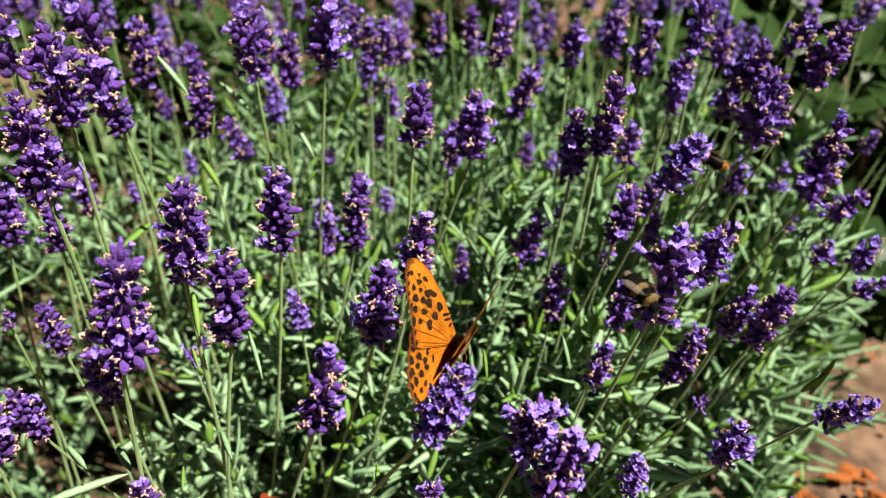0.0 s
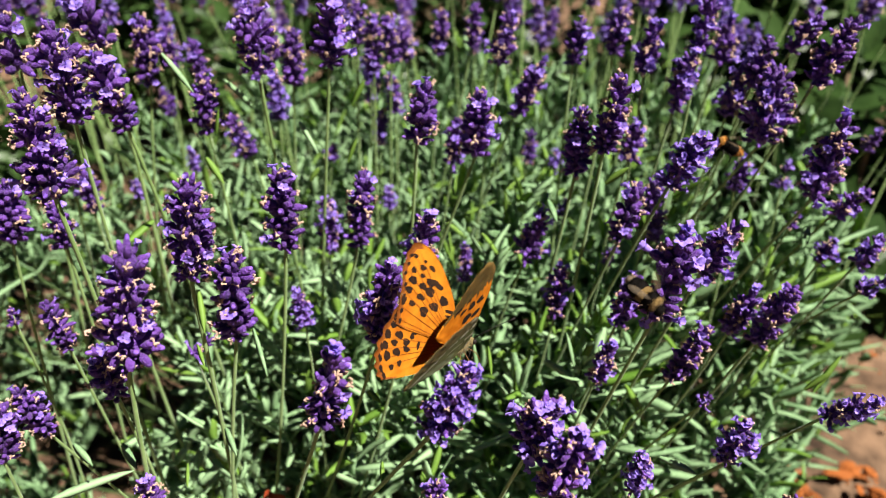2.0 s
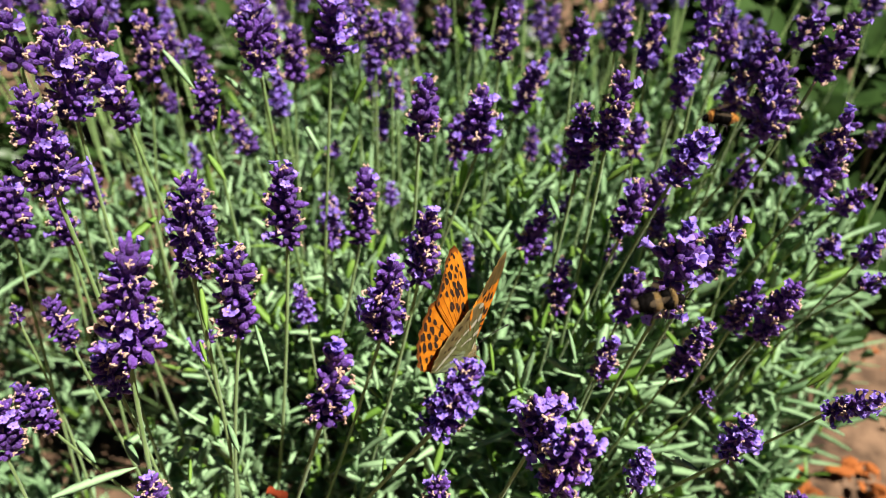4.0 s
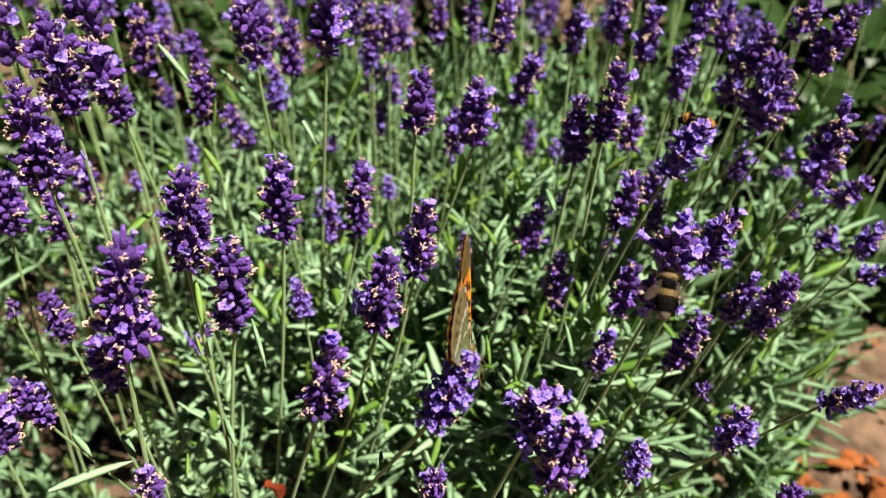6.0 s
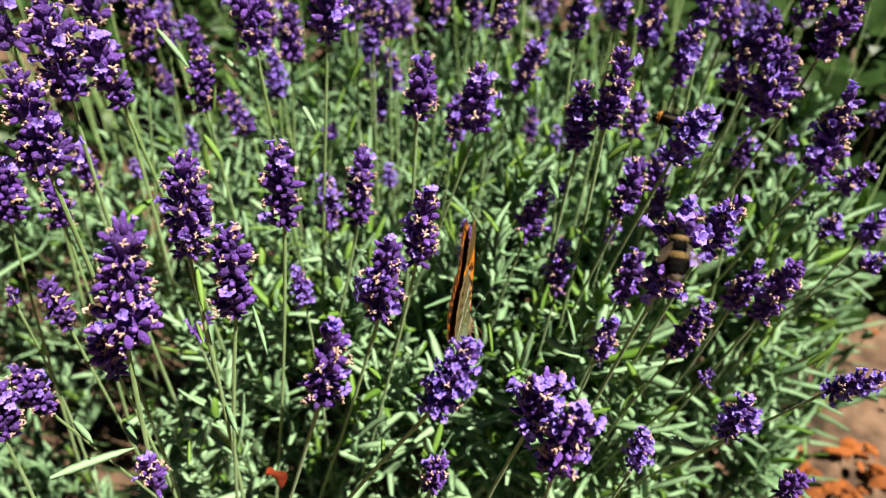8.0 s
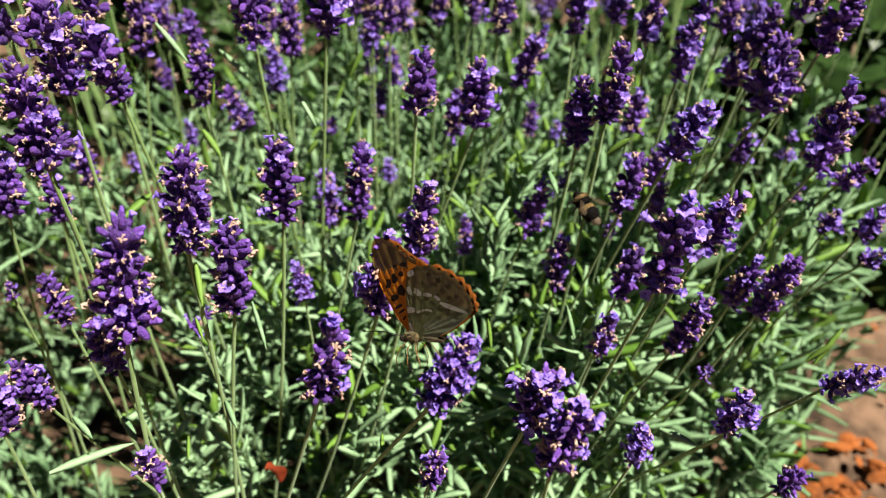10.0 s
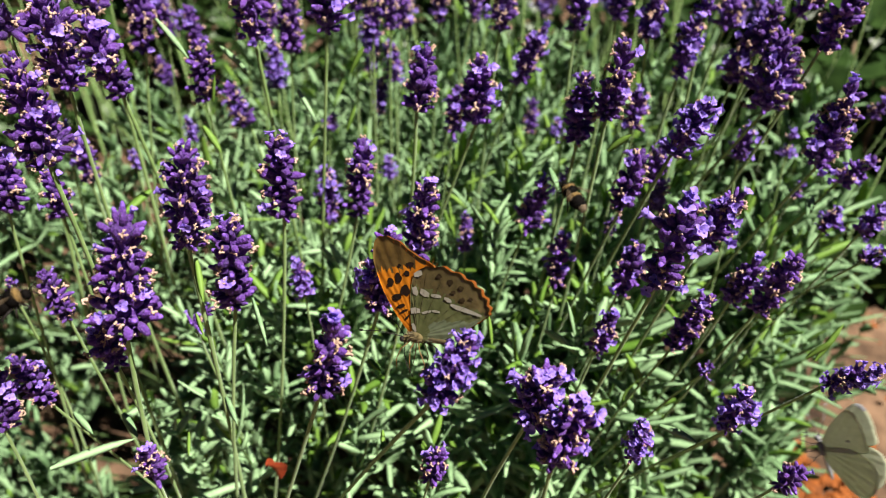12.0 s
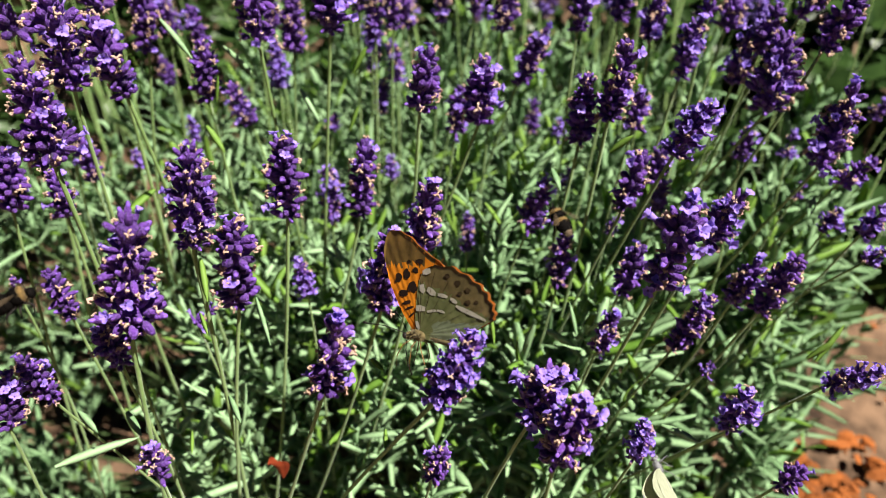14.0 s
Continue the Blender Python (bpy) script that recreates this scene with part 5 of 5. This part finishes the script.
    flap(frit_wings, [
        (0.0, 44.9, 88.2, -38, -30, -1, -4),
        (0.1, 48.3, 86.5, -31, -28, -1, -3),
        (0.2, 41.0, 72.6, -27, -27, -1, -2),
        (0.3, 34.7, 59.4, -30, -32, -1, -2),
        (0.4, 32.3, 51.2, -33, -35, -1, -1),
        (0.5, 30.1, 54.8, -32, -37, -2, -1),
        (0.6, 32.6, 54.4, -33, -34, -2, -1),
        (0.7, 39.3, 61.8, -31, -31, -1, -1),
        (0.8, 49.5, 68.8, -34, -29, -1, -1),
        (0.9, 58.8, 74.5, -27, -25, -1, -1),
        (1.0, 68.7, 83.9, -22, -19, -1, -1),
        (1.1, 73.2, 93.7, -15, -16, -1, -1),
        (1.2, 55.5, 91.7, -24, -21, -1, -2),
        (1.3, 35.7, 64.4, -33, -26, -1, -3),
        (1.4, 40.9, 67.1, -34, -27, -1, -4),
        (1.5, 36.7, 65.4, -35, -27, -1, -5),
        (1.6, 34.3, 63.2, -36, -27, -1, -6),
        (1.7, 46.4, 65.7, -34, -24, -1, -7),
        (1.8, 50.1, 67.4, -33, -22, -1, -8),
        (1.9, 49.2, 77.9, -31, -20, -1, -9),
        (2.0, 49.2, 84.2, -22, -14, -1, -10),
        (2.1, 53.4, 93.1, -11, -9, -1, -8),
        (2.2, 62.7, 99.2, -5, -6, -1, -6),
        (2.3, 65.2, 100.2, -2, -3, -1, -3),
        (2.4, 60.0, 104.3, 7, 0, -1, -1),
        (2.5, 61.5, 73.6, -5, -5, -1, -1),
        (2.6, 59.0, 51.0, -5, -8, -1, -1),
        (2.7, 56.7, 52.0, -15, -15, -1, -1),
        (2.8, 51.9, 59.6, -25, -23, -1, -1),
        (2.9, 35.2, 72.1, -25, -26, -1, -1),
        (3.0, 38.1, 84.6, -30, -30, -1, -1),
        (3.1, 34.8, 89.8, -35, -32, -1, -1),
        (3.2, 37.1, 84.3, -30, -30, -1, -1),
        (5.3, 90.4, 90.4, 0, 0, 0, 0),
        (5.5, 90.4, 90.4, -2, -1, 0, 0),
        (5.7, 90.4, 90.4, -2, -1, 0, 0),
        (6.0, 90.4, 90.4, -4, -2, 0, 0),
        (6.2, 90.4, 90.4, -3, -2, 0, 0),
        (6.4, 90.4, 90.4, -1, 0, 0, 0),
        (6.6, 90.4, 90.4, -2, -1, 0, 0),
        (6.9, 90.4, 90.4, -3, -1, 0, 0),
        (7.3, 90.4, 90.4, -2, -1, 0, 0),
        (7.6, 90.4, 90.4, -1, -1, 0, 0),
        (7.8, 90.4, 90.4, -1, -1, 0, 0),
        (7.9, 90.4, 90.4, 0, 0, 0, 0),
        (8.0, 89.0, 88.0, 0, 0, 0, 0),
        (8.1, 79.6, 76.6, 3, -4, 0, -6),
        (8.2, 63.0, 67.8, 9, -10, 1, -13),
        (10.3, 90.4, 90.4, -2, -10, 0, 0),
        (10.5, 90.4, 90.4, -2, -10, 0, 0),
        (10.7, 90.4, 90.4, -2, -10, 0, 0),
        (10.9, 90.4, 90.4, -2, -10, 0, 0),
        (11.1, 90.4, 90.4, -2, -10, 0, 0),
        (11.3, 90.4, 90.4, -2, -10, 0, 0),
        (11.5, 90.4, 90.4, -2, -10, 0, 0),
        (11.7, 90.4, 90.4, -2, -10, 0, 0),
        (12.0, 90.4, 90.4, -2, -10, 0, 0),
        (12.3, 90.4, 90.4, -2, -10, 0, 0),
        (12.6, 90.4, 90.4, -2, -10, 0, 0),
        (13.0, 90.4, 90.4, -2, -10, 0, 0),
        (13.3, 90.4, 90.4, -2, -10, 0, 0),
        (13.6, 90.4, 90.4, -2, -10, 0, 0),
        (14.0, 90.4, 90.4, -2, -10, 0, 0),
    ])
    walk(bee_a, [
        (0.0, turned(0.0537, 0.1391, 0.3823, -150, -15, 0)),
        (1.0, turned(0.0529, 0.1386, 0.3819, -150, -15, 0)),
        (2.0, turned(0.0532, 0.1378, 0.3813, -145, -15, 0)),
        (3.0, turned(0.0547, 0.1348, 0.3824, -135, -15, 0)),
        (3.2, turned(0.0552, 0.1349, 0.3824, -130, -10, 0)),
        (4.2, turned(0.0544, 0.1319, 0.3842, -75, 15, 0)),
        (5.3, turned(0.0555, 0.1300, 0.3860, -12, 40, 0)),
        (6.1, turned(0.0562, 0.1305, 0.3872, -15, 40, 0)),
        (6.5, turned(0.0591, 0.1313, 0.3887, -40, 35, 0)),
        (7.3, turned(0.0594, 0.1319, 0.3893, -45, 35, 0)),
        (7.8, turned(0.0588, 0.1328, 0.3897, -20, 45, 0)),
        (8.2, turned(0.0567, 0.1393, 0.3915, -5, 40, 0)),
        (9.2, turned(0.0511, 0.1703, 0.3797, 60, 10, 0)),
        (10.3, turned(0.0474, 0.2038, 0.3545, 20, 30, 0)),
        (10.5, turned(0.0469, 0.2087, 0.3523, 10, 30, 0)),
        (10.9, turned(0.0483, 0.2104, 0.3549, -20, 30, 0)),
        (11.3, turned(0.0488, 0.2101, 0.3549, 40, 30, 0)),
        (11.9, turned(0.0472, 0.2096, 0.3537, 30, 20, 0)),
        (12.2, turned(0.0449, 0.2087, 0.3521, 30, 10, 0)),
        (12.5, turned(0.0419, 0.2051, 0.3467, 60, 10, 0)),
        (12.9, turned(0.0419, 0.2123, 0.3396, 80, 10, 0)),
        (13.4, turned(0.0433, 0.2112, 0.3387, 40, 20, 0)),
        (14.0, turned(0.0428, 0.2122, 0.3406, 30, 20, 0)),
    ])
    walk(bee_b, [
        (0.0, turned(0.1047, 0.2350, 0.3681, 80, 20, 0)),
        (0.8, turned(0.1061, 0.2340, 0.3684, 85, 20, 0)),
        (1.6, turned(0.1080, 0.2354, 0.3722, 85, 25, 0)),
        (2.4, turned(0.1078, 0.2361, 0.3742, 85, 25, 0)),
        (3.0, turned(0.1028, 0.2348, 0.3796, 95, 10, 0)),
        (3.2, turned(0.1048, 0.2349, 0.3813, 95, 0, 0)),
        (4.3, turned(0.0977, 0.2342, 0.3839, 80, 0, 0)),
        (5.3, turned(0.0906, 0.2311, 0.3822, 70, 0, 0)),
        (6.1, turned(0.0921, 0.2299, 0.3816, 70, 0, 0)),
        (6.5, turned(0.0900, 0.2315, 0.3820, 70, 0, 0)),
        (7.5, turned(0.0843, 0.2320, 0.3784, 70, 0, 0)),
        (8.2, turned(0.0824, 0.2314, 0.3753, 60, 0, 0)),
        (8.8, turned(0.1062, 0.2488, 0.3942, -60, 10, 0)),
        (9.4, turned(0.1554, 0.2801, 0.4192, -60, 10, 0)),
        (10.0, turned(0.2450, 0.3134, 0.4557, -60, 0, 0)),
        (14.0, turned(0.2419, 0.3142, 0.4587, -60, 0, 0)),
    ])
    walk(bee_c, [
        (0.0, turned(-0.1266, 0.1229, 0.3881, -60, 0, 0)),
        (9.6, turned(-0.1278, 0.1196, 0.3819, -60, 0, 0)),
        (10.3, turned(-0.1102, 0.1267, 0.3804, -60, 0, 0)),
        (10.9, turned(-0.1096, 0.1263, 0.3787, -60, 5, 0)),
        (11.5, turned(-0.1097, 0.1252, 0.3777, -60, 10, 0)),
        (11.9, turned(-0.1092, 0.1266, 0.3786, -60, 10, 0)),
        (12.3, turned(-0.1097, 0.1250, 0.3775, -60, 20, 0)),
        (12.6, turned(-0.1089, 0.1265, 0.3784, -60, 10, 0)),
        (12.9, turned(-0.1088, 0.1248, 0.3769, -40, -10, 0)),
        (13.2, turned(-0.1087, 0.1256, 0.3778, -40, -10, 0)),
        (13.6, turned(-0.1087, 0.1267, 0.3789, -60, 10, 0)),
        (14.0, turned(-0.1095, 0.1262, 0.3789, -60, 10, 0)),
    ])
    walk(brim, [
        (0.0, turned(0.1890, 0.1674, 0.3806, 20, 0, 0)),
        (0.3, turned(0.1639, 0.1698, 0.3501, 0, 0, 0)),
        (0.5, turned(0.1415, 0.1529, 0.3465, -20, 10, 0)),
        (0.6, turned(0.1341, 0.1445, 0.3456, 20, 0, 0)),
        (0.7, turned(0.1247, 0.1436, 0.3466, -55, 15, 0)),
        (0.8, turned(0.1251, 0.1392, 0.3446, -40, 10, 0)),
        (0.9, turned(0.1167, 0.1355, 0.3426, -72, 15, 0)),
        (1.0, turned(0.1154, 0.1266, 0.3345, -55, -35, 0)),
        (1.1, turned(0.1213, 0.1223, 0.3355, -40, 10, 0)),
        (1.3, turned(0.1385, 0.1114, 0.3267, -60, 0, 0)),
        (1.6, turned(0.1701, 0.0935, 0.3149, -60, 0, 0)),
        (14.0, turned(0.1688, 0.0852, 0.3088, -60, 0, 0)),
    ])
    walk(cabb, [
        (0.0, turned(0.1731, 0.0993, 0.3195, 60, 0, 0)),
        (11.3, turned(0.1715, 0.0930, 0.3127, 60, 0, 0)),
        (11.7, turned(0.1473, 0.1149, 0.3185, 60, 0, 0)),
        (11.9, turned(0.1245, 0.1142, 0.3258, -20, 10, 0)),
        (12.0, turned(0.1140, 0.1244, 0.3181, 26, 47, 16)),
        (12.1, turned(0.1078, 0.1188, 0.3182, 30, 20, 0)),
        (12.2, turned(0.1005, 0.1184, 0.3137, 15, 20, 0)),
        (12.3, turned(0.0983, 0.1176, 0.3121, 60, 10, 0)),
        (12.4, turned(0.0948, 0.1071, 0.3040, 40, 0, 0)),
        (12.5, turned(0.0685, 0.1128, 0.2990, 0, 0, 0)),
        (12.6, turned(0.0736, 0.1214, 0.3061, 15, 20, 0)),
        (12.7, turned(0.0698, 0.1234, 0.3060, 10, 20, 0)),
        (12.8, turned(0.0655, 0.1233, 0.3107, -10, 25, 0)),
        (12.9, turned(0.0649, 0.1249, 0.3126, -5, 25, 0)),
        (13.0, turned(0.0646, 0.1249, 0.3125, 0, 25, 0)),
        (13.1, turned(0.0670, 0.1270, 0.3060, 6, 18, -20)),
        (13.2, turned(0.0690, 0.1285, 0.3010, 16, 10, -46)),
        (13.4, turned(0.0690, 0.1285, 0.3008, 16, 9, -47)),
        (14.0, turned(0.0698, 0.1285, 0.3008, 16, 9, -47)),
    ])
    flap(brim_wings, [
        (0.00, 30, 30, 0),
        (0.30, 60, 60, 0),
        (0.50, 10, 20, 0),
        (0.60, 60, 60, 0),
        (0.70, 5, 50, -25),
        (0.80, 60, 75, 0),
        (0.90, 5, 5, -32),
        (1.00, 0, 0, -10),
        (1.10, 45, 45, 0),
        (1.30, 10, 10, 0),
        (1.60, 60, 60, 0),
        (14.00, 60, 60, 0),
    ])
    flap(cabb_wings, [
        (0.00, 40, 40, 0),
        (11.30, 40, 40, 0),
        (11.70, 60, 60, 0),
        (11.90, 25, 25, -30),
        (12.00, 80, 79, 14),
        (12.10, 10, 50, -30),
        (12.20, 20, 20, -15),
        (12.30, 75, 75, 0),
        (12.40, 20, 20, 0),
        (12.50, 2, 2, -12),
        (12.60, 25, 40, -15),
        (12.70, 75, 45, -15),
        (12.80, 86, 86, -25),
        (12.90, 30, 30, -50),
        (13.00, 25, 25, -50),
        (13.10, 60, 60, -30),
        (13.20, 84, 84, -62),
        (13.40, 84, 84, -62),
        (14.00, 84, 84, -62),
    ])


motions()
